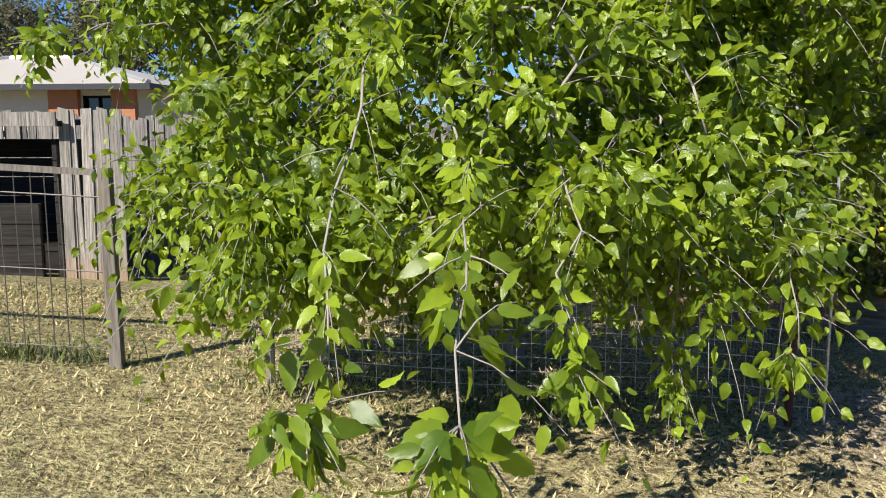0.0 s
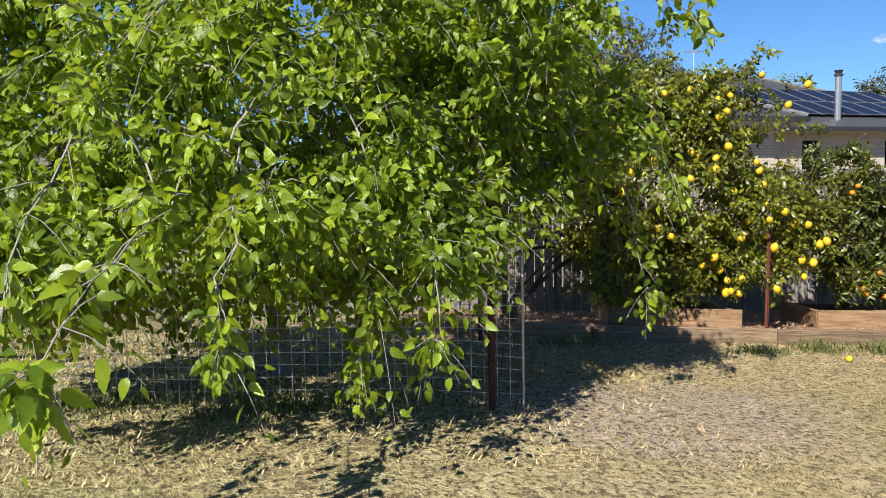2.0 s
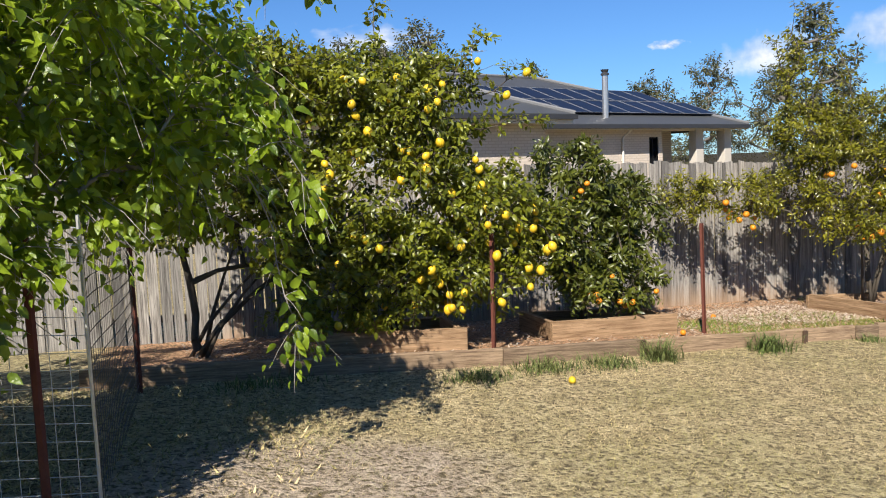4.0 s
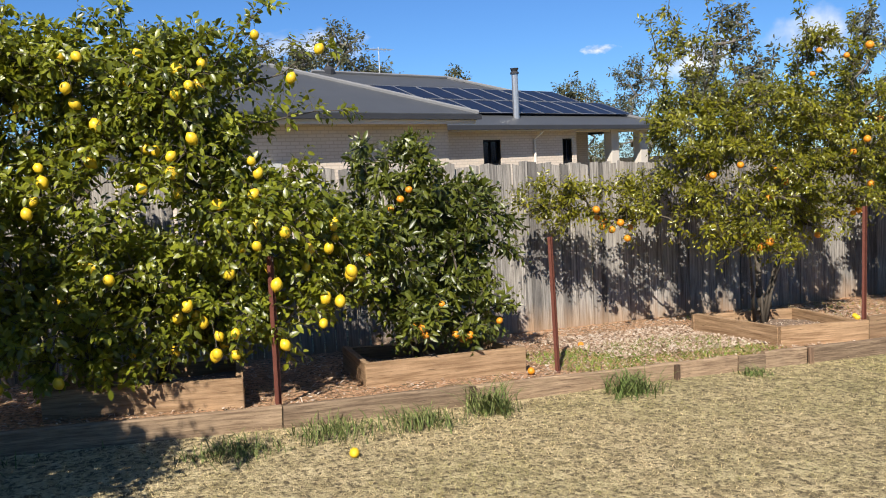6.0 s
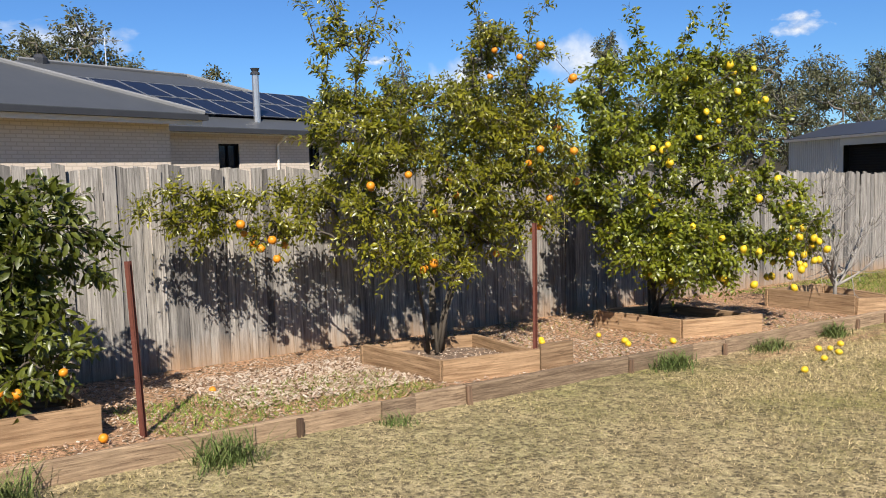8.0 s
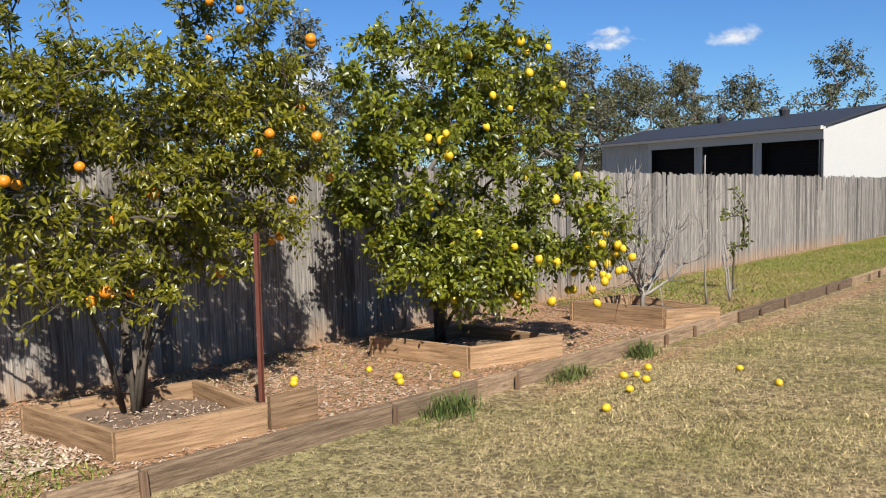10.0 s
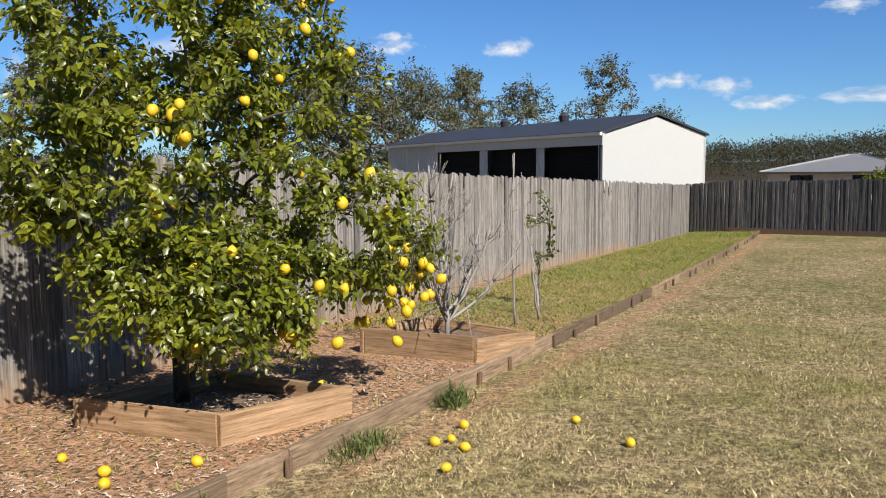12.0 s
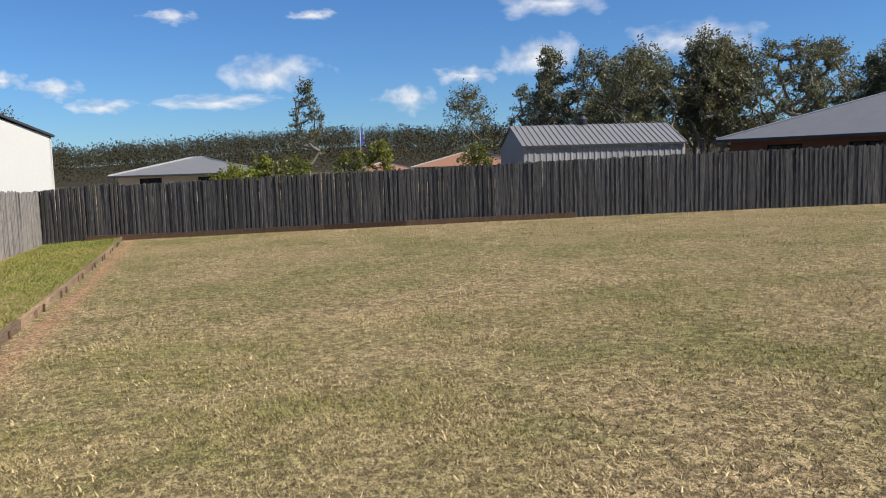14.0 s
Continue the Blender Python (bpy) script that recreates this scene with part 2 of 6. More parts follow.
M_REDBRICK = plain("red_brown_brickwork", (0.124, 0.0548, 0.0365), (0.197, 0.0949, 0.0657), 8, 0.9)
M_ORANGEBRICK = plain("orange_brickwork", (0.307, 0.124, 0.0657), (0.38, 0.175, 0.0949), 8, 0.9)


def brick_wall(name, c1, c2, mortar):
    k = Mat(name)
    br = k.n.new("ShaderNodeTexBrick")
    br.inputs["Scale"].default_value = 1.0
    br.inputs["Brick Width"].default_value, br.inputs["Row Height"].default_value = 0.24, 0.086
    br.inputs["Mortar Size"].default_value = 0.012
    for s, c in (("Color1", c1), ("Color2", c2), ("Mortar", mortar)):
        br.inputs[s].default_value = (*c, 1)
    sx = k.n.new("ShaderNodeSeparateXYZ")
    k.l.new(k.co(), sx.inputs[0])
    cx = k.n.new("ShaderNodeCombineXYZ")
    k.l.new(sx.outputs[0], cx.inputs[0])
    k.l.new(sx.outputs[2], cx.inputs[1])
    k.l.new(cx.outputs[0], br.inputs["Vector"])
    c = k.mix(k.math("MULTIPLY", k.noise(k.co(), 1.2), 0.4), br.outputs["Color"], tuple(x * 0.75 for x in c1))
    return k.done(c, 0.9)


M_PALEBRICK = brick_wall("pale_brickwork", (0.52, 0.44, 0.36), (0.58, 0.50, 0.42), (0.42, 0.36, 0.30))


def make_blades(name, dry, green, share):
    k = Mat(name)
    r = k.island()
    v = k.world_co()
    patch = k.math("ADD", k.math("MULTIPLY", k.math("SUBTRACT", k.noise(v, 1.3, 4), 0.42), 2.2), k.math("MULTIPLY", k.math("SUBTRACT", k.noise(v, 0.22, 3), 0.42), 2.4))
    f = k.math("ADD", k.math("MULTIPLY", r, 0.7), k.math("MULTIPLY", patch, 0.7))
    c = k.ramp(f, ((0.0, dry), (share, tuple(x * 0.8 for x in dry)), (1.0, green)))
    c = k.mix(1.0, c, k.ramp(k.noise(v, 38, 3, 0.7), ((0.38, (0.36, 0.34, 0.31)), (0.6, (1.3, 1.28, 1.24)))), "MULTIPLY")
    return k.done(c, 0.7, 0, 0.2)


M_BLADES = make_blades("dry_couch_grass", (0.584, 0.467, 0.263), (0.248, 0.226, 0.0766), 0.5)
M_LUSHBLADES = make_blades("greener_couch_grass", (0.52, 0.47, 0.25), (0.26, 0.29, 0.10), 0.35)
M_TUFT = make_blades("green_tuft_grass", (0.175, 0.19, 0.0657), (0.073, 0.117, 0.0256), 0.15)
M_WEED = make_blades("yellow_green_weeds", (0.30, 0.28, 0.07), (0.135, 0.195, 0.03), 0.25)

# ---- mesh helpers ----


class Build:
    """Gathers vertices and faces for one mesh."""

    def __init__(self):
        self.v, self.f = [], []

    def add(self, verts, faces):
        o = len(self.v)
        self.v += [tuple(p) for p in verts]
        self.f += [tuple(i + o for i in q) for q in faces]
        return self

    def box(self, c, s, m=None, taper=0.0, bevel=0.0):
        x, y, z = (q / 2 for q in s)
        b = min(bevel, x * 0.9, y * 0.9)
        ring = ((-x + b, -y), (x - b, -y), (x, -y + b), (x, y - b), (x - b, y), (-x + b, y), (-x, y - b), (-x, -y + b)) if b else ((-x, -y), (x, -y), (x, y), (-x, y))
        n = len(ring)
        pts = [Vector((px, py, -z)) for px, py in ring] + [Vector((px * (1 - taper), py * (1 - taper), z)) for px, py in ring]
        c = Vector(c)
        pts = [(m @ p if m else p) + c for p in pts]
        fs = [tuple(range(n))[::-1], tuple(range(n, 2 * n))] + [(i, (i + 1) % n, n + (i + 1) % n, n + i) for i in range(n)]
        return self.add(pts, fs)

    def tube(self, pts, radii, sides=6, cap=True):
        pts = [Vector(p) for p in pts]
        o = len(self.v)
        for i, p in enumerate(pts):
            d = (pts[min(i + 1, len(pts) - 1)] - pts[max(i - 1, 0)]).normalized()
            a = d.orthogonal().normalized() if i == 0 else (a - d * a.dot(d)).normalized()
            b = d.cross(a)
            r = radii[i] if hasattr(radii, "__len__") else radii
            self.v += [tuple(p + (a * math.cos(2 * math.pi * k / sides) + b * math.sin(2 * math.pi * k / sides)) * r) for k in range(sides)]
        for i in range(len(pts) - 1):
            for k in range(sides):
                k2 = (k + 1) % sides
                self.f.append((o + i * sides + k, o + i * sides + k2, o + (i + 1) * sides + k2, o + (i + 1) * sides + k))
        if cap:
            self.f.append(tuple(o + k for k in range(sides))[::-1])
            self.f.append(tuple(o + (len(pts) - 1) * sides + k for k in range(sides)))
        return self

    def mesh(self, name, material, smooth=False):
        me = bpy.data.meshes.new(name)
        me.from_pydata(self.v, [], self.f)
        me.materials.append(material)
        if smooth:
            me.shade_smooth()
        me.update()
        return me


def part(name, data, material, parent=None, label="", at=None, smooth=False):
    """Links a Build, bmesh or mesh as one mesh object, under a thing if one is given."""
    if isinstance(data, Build):
        data = data.mesh(name, material, smooth)
    elif isinstance(data, bmesh.types.BMesh):
        me = bpy.data.meshes.new(name)
        data.to_mesh(me)
        data.free()
        me.materials.append(material)
        data = me
    ob = new(name, data)
    if parent:
        ob.parent = parent
    if at is not None:
        ob.matrix_basis = at
    return tagged(ob, label) if label else ob


def empty(name, at=None, **tags):
    ob = new(name)
    ob.empty_display_size = 0.2
    if at is not None:
        ob.matrix_basis = at
    return tagged(ob, **tags)


def array_mesh(name, verts, tris_or_quads, material):
    """A mesh straight from numpy arrays; every face has the same number of corners."""
    verts = np.ascontiguousarray(verts, np.float32).reshape(-1, 3)
    faces = np.ascontiguousarray(tris_or_quads, np.int32)
    me = bpy.data.meshes.new(name)
    me.vertices.add(len(verts))
    me.vertices.foreach_set("co", verts.ravel())
    me.loops.add(faces.size)
    me.loops.foreach_set("vertex_index", faces.ravel())
    me.polygons.add(len(faces))
    me.polygons.foreach_set("loop_start", np.arange(len(faces), dtype=np.int32) * faces.shape[1])
    me.polygons.foreach_set("loop_total", np.full(len(faces), faces.shape[1], np.int32))
    me.materials.append(material)
    me.update(calc_edges=True)
    return me


def leaf_shape(half, fold=0.07, droop=0.14):
    v = np.array(((0, 0, 0), (0, 0.5, -0.02), (0, 1, -droop), (-half, 0.28, fold), (-half * 0.86, 0.66, fold * 0.6 - droop * 0.4), (half, 0.28, fold), (half * 0.86, 0.66, fold * 0.6 - droop * 0.4)))
    f = np.array(((0, 5, 1), (5, 6, 1), (6, 2, 1), (0, 1, 3), (3, 1, 4), (4, 1, 2)))
    return v, f


def broad_leaf(half, fold=0.1, droop=0.26):
    """An ovate leaf with a pointed tip, wider towards its stalk, folded at the midrib."""
    mid = [(0, 0, 0), (0, 0.4, 0.0), (0, 0.74, -droop * 0.45), (0, 1, -droop)]
    side = [(0.62, 0.1, 0.02), (1.0, 0.36, 0.0), (0.66, 0.7, -droop * 0.4)]
    v = mid + [(-half * a, y, z + fold * a) for a, y, z in side] + [(half * a, y, z + fold * a) for a, y, z in side]
    f = ((0, 7, 1), (7, 8, 1), (8, 9, 2), (8, 2, 1), (9, 3, 2), (0, 1, 4), (4, 1, 5), (5, 2, 6), (5, 1, 2), (6, 2, 3))
    return np.array(v), np.array(f)


def unit(a):
    return a / np.maximum(np.linalg.norm(a, axis=-1, keepdims=True), 1e-9)


def leaf_mesh(name, p, d, n, size, shape, material):
    """One mesh of many leaves: places, directions, normals, lengths."""
    sv, sf = shape
    y = unit(d)
    x = unit(np.cross(y, n))
    z = np.cross(x, y)
    basis = np.stack((x, y, z), 1) * size[:, None, None]
    verts = np.einsum("kj,njc->nkc", sv, basis) + p[:, None, :]
    faces = sf[None] + (np.arange(len(p)) * len(sv))[:, None, None]
    return array_mesh(name, verts, faces.reshape(-1, sf.shape[1]), material)


# ---- lie of the land ----
EDGE_X = (-2.0, 3.2, 4.9, 8.6, 11.0, 14.07, 16.5, 41.5)
EDGE_Y = (6.75, 6.45, 6.27, 6.08, 5.90, 5.66, 5.46, 3.72)
FAR_A, FAR_B = Vector((41.2, 6.4)), Vector((29.0, -18.4))


def edge_y(x):
    return np.interp(x, EDGE_X, EDGE_Y)


def fence_y(x):
    return 8.72 - 0.0695 * (x - 7.8)


def lawn(x, y):
    x, y = np.clip(x, -8, 42), np.clip(y, -25, 9.5)
    return 0.048 - 0.0489 * x + 0.00565 * y - 0.000835 * x * y + 0.000545 * x * x + 0.11 * np.exp(-((x - 1.5) / 1.5) ** 2 - ((y - 4.0) / 1.3) ** 2)


def smooth01(a, b, x):
    t = np.clip((x - a) / (b - a), 0, 1)
    return t * t * (3 - 2 * t)


def fence_z(x):
    return -0.15 - 0.0265 * np.clip(x, -8, 42)


def ground_z(x, y):
    """Height of the ground: lawn, the garden bed a step up behind the edging, and the far ridge."""
    x, y = np.asarray(x, float), np.asarray(y, float)
    low = lawn(x, y)
    s = y - edge_y(x)
    bed = (lawn(x, edge_y(x)) + 0.09 * smooth01(1.3, 2.6, x)) * (1 - np.clip(s / 2.5, 0, 1)) + fence_z(x) * np.clip(s / 2.5, 0, 1)
    m = (1 - smooth01(41.5, 44, x)) * (s > 0)
    z = low * (1 - m) + bed * m
    r = np.hypot(x - 10, y)
    ridge = np.interp(np.arctan2(y, x - 10), (-1.3, -0.36, -0.25, -0.1, 0.05, 0.4, 1.3), (8, 9.6, 11.4, 8.0, 5.6, 5, 6))
    return z + ridge * smooth01(110, 420, r)


def gz(x, y):
    return float(ground_z(x, y))


# ---- ground: one sheet to the horizon ----
def make_ground_sheet():
    far = [60, 80, 105, 135, 170, 210, 255, 305, 360, 420, 520, 800, 1600]
    xs = np.array([-q for q in far[::-1]] + list(np.arange(-45, -8, 3.0)) + list(np.arange(-8, 46, 0.4)) + list(np.arange(47, 58, 3.0)) + far)
    ss = np.array([-q for q in far[::-1]] + list(np.arange(-50, -20, 3.0)) + list(np.arange(-20, -0.5, 0.5)) + [-0.3, -0.1, 0.0, 0.015] + list(np.arange(0.2, 3.2, 0.2)) + list(np.arange(4, 50, 3.0)) + far)
    X, S = np.meshgrid(xs, ss, indexing="ij")
    Y = S + edge_y(X)
    Z = ground_z(X, Y)
    for i in range(X.shape[0]):
        for j in range(X.shape[1]):
            if -8 < X[i, j] < 45 and -21 < S[i, j] < 3.4:
                Z[i, j] += 0.012 * noise.noise(Vector((X[i, j] * 0.9, Y[i, j] * 0.9, 0.3)))
    nx, ny = X.shape
    idx = np.arange(nx * ny).reshape(nx, ny)
    faces = np.stack((idx[:-1, :-1], idx[1:, :-1], idx[1:, 1:], idx[:-1, 1:]), -1).reshape(-1, 4)
    me = array_mesh("ground", np.stack((X, Y, Z), -1), faces, M_GROUND)
    at = me.attributes.new("soil", "FLOAT", "POINT")
    soil = ((S > 0.01) & (S < 2.7)) * smooth01(1.3, 2.4, X) * (1 - smooth01(16.5, 19, X) * 0.55)
    strip = np.exp(-((S + 0.25) / 0.22) ** 2) * 0.62 * smooth01(11, 13, X)
    bare = 1.3 * np.exp(-(((X - 2.7) / 1.2) ** 2 + ((Y - 4.0) / 0.9) ** 2))
    at.data.foreach_set("value", np.maximum(soil, strip).astype(np.float32).ravel())
    sd = me.attributes.new("sand", "FLOAT", "POINT")
    sd.data.foreach_set("value", bare.astype(np.float32).ravel())
    pl = me.attributes.new("pale", "FLOAT", "POINT")
    pl.data.foreach_set("value", (1.0 - smooth01(7.5, 13, X) + 0.35 * (1 - smooth01(3.5, 7, X)) - 0.75 * (1 - smooth01(-0.8, 2.2, X))).astype(np.float32).ravel())
    gr = me.attributes.new("lush", "FLOAT", "POINT")
    gr.data.foreach_set("value", (1 - smooth01(-0.5, 3.5, X)).astype(np.float32).ravel())
    lit = me.attributes.new("litter", "FLOAT", "POINT")
    lit.data.foreach_set("value", smooth01(105, 150, np.hypot(X - 10, Y)).astype(np.float32).ravel())
    me.shade_smooth()
    return tagged(new("ground", me), "dry straw-coloured lawn with green patches and bare reddish soil", "ground", kind="structure")


make_ground_sheet()


# ---- paling fences ----
def paling_meshes(name, material, w, h, count, rng):
    """A few alike palings, thin boards with uneven sawn tops."""
    out = []
    for _ in range(count):
        a, b = rng.uniform(-0.02, 0.02, 2)
        x, y, t = w / 2, 0.009, rng.uniform(-0.012, 0.012)
        bd = Build()
        bd.add([(-x, -y, -0.06), (x, -y, -0.06), (x, y, -0.06), (-x, y, -0.06), (-x + t * 0.4, -y, h * 0.5), (x + t * 0.4, -y - 0.002, h * 0.5), (x + t * 0.4, y, h * 0.5), (-x + t * 0.4, y, h * 0.5),
                (-x + t, -y, h + a), (x + t, -y, h + b), (x + t, y, h + b), (-x + t, y, h + a)],
               [(3, 2, 1, 0), (8, 9, 10, 11)] + [(r + i, r + (i + 1) % 4, r + 4 + (i + 1) % 4, r + 4 + i) for r in (0, 4) for i in range(4)])
        out.append(bd.mesh(name, material))
    return out


def paling_fence(name, p0, p1, base, h, material, label, parts_range, seed, w=0.1, gap_at=None, loose=None):
    """Lapped palings on rails and posts along a straight line; base(x, y) is the ground."""
    rng = np.random.default_rng(seed)
    p0, p1 = Vector(p0), Vector(p1)
    run = p1 - p0
    length, along = run.length, (p1 - p0).normalized()
    deg = math.degrees(math.atan2(along.y, along.x))
    fence = empty(name, label=label, category="fence", kind="structure")
    meshes = paling_meshes("paling", material, w, h, 8, rng)
    rest = Build()
    n, s = 0, 0.0
    loose = loose or (1.0, 0.0)
    i = 0
    side = Vector((along.y, -along.x))
    while s < length - w:
        s += w * (1.17 if loose[0] < s < loose[1] else 0.94)
        i += 1
        q = p0 + along * s + side * ((0.012 if i % 2 else 0.0) + rng.uniform(-0.006, 0.006))
        z = base(q.x, q.y) + rng.normal(0, 0.012)
        lean = rng.normal(0, 0.35)
        tall = 1 + rng.normal(0, 0.006)
        if gap_at and abs(s - gap_at) < 0.12:
            tall *= 0.8
            lean = 3.0
        m = pose(q.x, q.y, z, rng.normal(0, 0.3), lean, deg) @ Matrix.Diagonal((1, 1, tall, 1))
        me = meshes[rng.integers(len(meshes))]
        if parts_range[0] <= s <= parts_range[1] and n < 300:
            part("paling", me, None, fence, at=m)
            n += 1
        else:
            rest.add([m @ v.co for v in me.vertices], [tuple(p.vertices) for p in me.polygons])
    if rest.v:
        tagged(part("far_palings", rest, M_PALINGFAR if material == M_PALING else M_DARKPALEFAR, fence), kind="stuff")
    for k, zz in enumerate((0.25, 0.95, 1.55)):
        r = Build()
        pts = [p0 + along * s for s in np.linspace(0, length, 12)]
        for a, b in zip(pts[:-1], pts[1:]):
            za, zb = base(a.x, a.y) + zz, base(b.x, b.y) + zz
            c = (a + b) / 2 - side * 0.035
            m = pose(0, 0, 0, 0, -math.degrees(math.atan2(zb - za, (b - a).length)), deg).to_3x3()
            r.box((c.x, c.y, (za + zb) / 2), ((b - a).length, 0.045, 0.07), m)
        part("rail", r, M_POSTWOOD, fence)
    for s in np.arange(0.3, length, 2.4):
        q = p0 + along * s - side * 0.11
        part("fence_post", Build().box((0, 0, h / 2 - 0.1), (0.1, 0.1, h - 0.05), bevel=0.01), M_POSTWOOD, fence, at=pose(q.x, q.y, base(q.x, q.y), 0, 0, deg))
    return fence


paling_fence("fence_side", (-9.0, fence_y(-9.0)), (41.2, fence_y(41.2)), gz, 1.8, M_PALING, "sun-bleached grey timber paling fence with soil-stained foot", (12.0, 40.5), 3, gap_at=38.4, loose=(10.5, 16.2))
far_fence = paling_fence("fence_end", (41.32, 6.62), (24.0, -28.5), lambda x, y: gz(x, y) + 0.05, 1.8, M_DARKPALE, "dark weathered timber paling fence across the yard's end", (0.0, 31.0), 4, w=0.078)


def plinth():
    along = (FAR_B - FAR_A).normalized()
    deg = math.degrees(math.atan2(along.y, along.x))
    for i in range(6):
        a = FAR_A + along * (1.6 + i * 2.75)
        b = a + along * 2.73
        c = (a + b) / 2 + Vector((-0.05, 0.0)) - Vector((0.05, -0.02))
        m = pose(c.x, c.y, (gz(a.x, a.y) + gz(b.x, b.y)) / 2 + 0.07, 0, -math.degrees(math.atan2(gz(b.x, b.y) - gz(a.x, a.y), 2.73)), deg)
        part("plinth_board", Build().box((0, 0, 0), (2.73, 0.04, 0.2), bevel=0.004), M_STAKE, far_fence, at=m)


plinth()


# ---- timber edging along the lawn ----
def edging():
    thing = empty("garden_edging", label="low weathered timber sleeper edging held by dark pegs", category="edging", kind="structure")
    cuts = [1.7, 3.19, 4.9, 6.2, 7.95, 8.58, 8.86, 9.32, 11.1, 12.0, 12.5, 14.5]
    while cuts[-1] < 40.5:
        cuts.append(cuts[-1] + 2.4)
    rng = np.random.default_rng(8)
    for a, b in zip(cuts[:-1], cuts[1:]):
        p, q = Vector((a, float(edge_y(a)))), Vector((b, float(edge_y(b))))
        za, zb = lawn(p.x, p.y) + 0.042, lawn(q.x, q.y) + 0.042
        length = (q - p).length - 0.006
        m = pose((a + b) / 2, (p.y + q.y) / 2 + rng.uniform(-0.012, 0.012), (za + zb) / 2 + rng.uniform(-0.012, 0.012), rng.uniform(-3, 3), -math.degrees(math.atan2(zb - za, length)), math.degrees(math.atan2(q.y - p.y, q.x - p.x)))
        bd = Build()
        n = 5
        rows = []
        for i in range(n + 1):
            x = -length / 2 + length * i / n
            e = rng.uniform(-0.006, 0.006, 4)
            rows.append([(x, -0.026 + e[0], -0.1), (x, -0.026 + e[1], 0.083 + e[2]), (x, -0.018, 0.092 + e[2]), (x, 0.02, 0.092 + e[3]), (x, 0.026, 0.084 + e[3]), (x, 0.026, -0.1)])
        vs = [v for r in rows for v in r]
        fs = [tuple(range(6)), tuple(range(6 * n, 6 * n + 6))[::-1]] + [(6 * i + k, 6 * i + (k + 1) % 6, 6 * i + 6 + (k + 1) % 6, 6 * i + 6 + k)[::-1] for i in range(n) for k in range(6)]
        bd.add(vs, fs)
        part("sleeper", bd, M_OLDSLEEPER, thing, at=m)
    pegs = [3.19, 6.2, 7.95, 9.32, 11.1, 11.7, 12.45, 14.5, 14.98, 15.65, 16.87, 17.58, 18.5, 20.3, 20.94]
    while pegs[-1] < 40:
        pegs.append(pegs[-1] + (1.75 if len(pegs) % 2 else 0.65))
    me = Build().box((0, 0, -0.03), (0.046, 0.03, 0.30), taper=0.08, bevel=0.004).mesh("peg", M_STAKE)
    for x in pegs:
        y = float(edge_y(x)) - 0.052
        part("peg", me, None, thing, at=pose(x, y, gz(x, y) + 0.0 + rng.uniform(-0.02, 0.02), rng.uniform(-3, 3), rng.uniform(-4, 4), rng.uniform(-10, 10)))


edging()


# ---- raised beds ----
def raised_bed(corners, lift, label, seed, extra=None):
    """A box of sleepers on the soil; corners front-left, front-right, back-right, back-left."""
    rng = np.random.default_rng(seed)
    cx, cy = np.mean([c[0] for c in corners]), np.mean([c[1] for c in corners])
    z0 = gz(*corners[0])
    bed = empty("raised_bed", pose(cx, cy, z0), label=label, category="garden bed", group="raised beds along the fence")
    names = ("front_board", "side_board", "back_board", "side_board")
    for i in range(4):
        a, b = Vector(corners[i]), Vector(corners[(i + 1) % 4])
        d = (b - a)
        ext = 0.05 if i % 2 == 0 else 0.0
        c = (a + b) / 2
        za, zb = gz(a.x, a.y), gz(b.x, b.y)
        m = pose(c.x - cx, c.y - cy, (za + zb) / 2 - z0 + lift / 2 - 0.02, 0, -math.degrees(math.atan2(zb - za, d.length)) * 0.6, math.degrees(math.atan2(d.y, d.x)))
        part(names[i], Build().box((0, 0, 0), (d.length + ext - 0.05 * (i % 2), 0.048, lift + 0.04), bevel=0.005), M_SLEEPER, bed, at=m)
    soil = Build()
    n = 9
    pts = []
    for i in range(n + 1):
        for j in range(n + 1):
            u, v = 0.03 + 0.94 * i / n, 0.03 + 0.94 * j / n
            f = Vector(corners[0]).lerp(Vector(corners[1]), u)
            g = Vector(corners[3]).lerp(Vector(corners[2]), u)
            p = f.lerp(g, v)
            pts.append((p.x - cx, p.y - cy, gz(p.x, p.y) - z0 + lift * 0.45 + 0.035 * noise.noise(Vector((p.x * 4, p.y * 4, seed)))))
    soil.add(pts, [(i * (n + 1) + j, (i + 1) * (n + 1) + j, (i + 1) * (n + 1) + j + 1, i * (n + 1) + j + 1) for i in range(n) for j in range(n)])
    part("soil", soil, M_SOIL, bed, "dark mulched soil")
    if extra:
        a, b = Vector(extra[0]), Vector(extra[1])
        d = b - a
        c = (a + b) / 2
        part("spare_board", Build().box((0, 0, 0), (d.length, 0.045, lift + 0.03), bevel=0.005), M_SLEEPER, bed, at=pose(c.x - cx, c.y - cy, gz(c.x, c.y) - z0 + lift / 2 + 0.02, 0, 0, math.degrees(math.atan2(d.y, d.x))))
    return bed


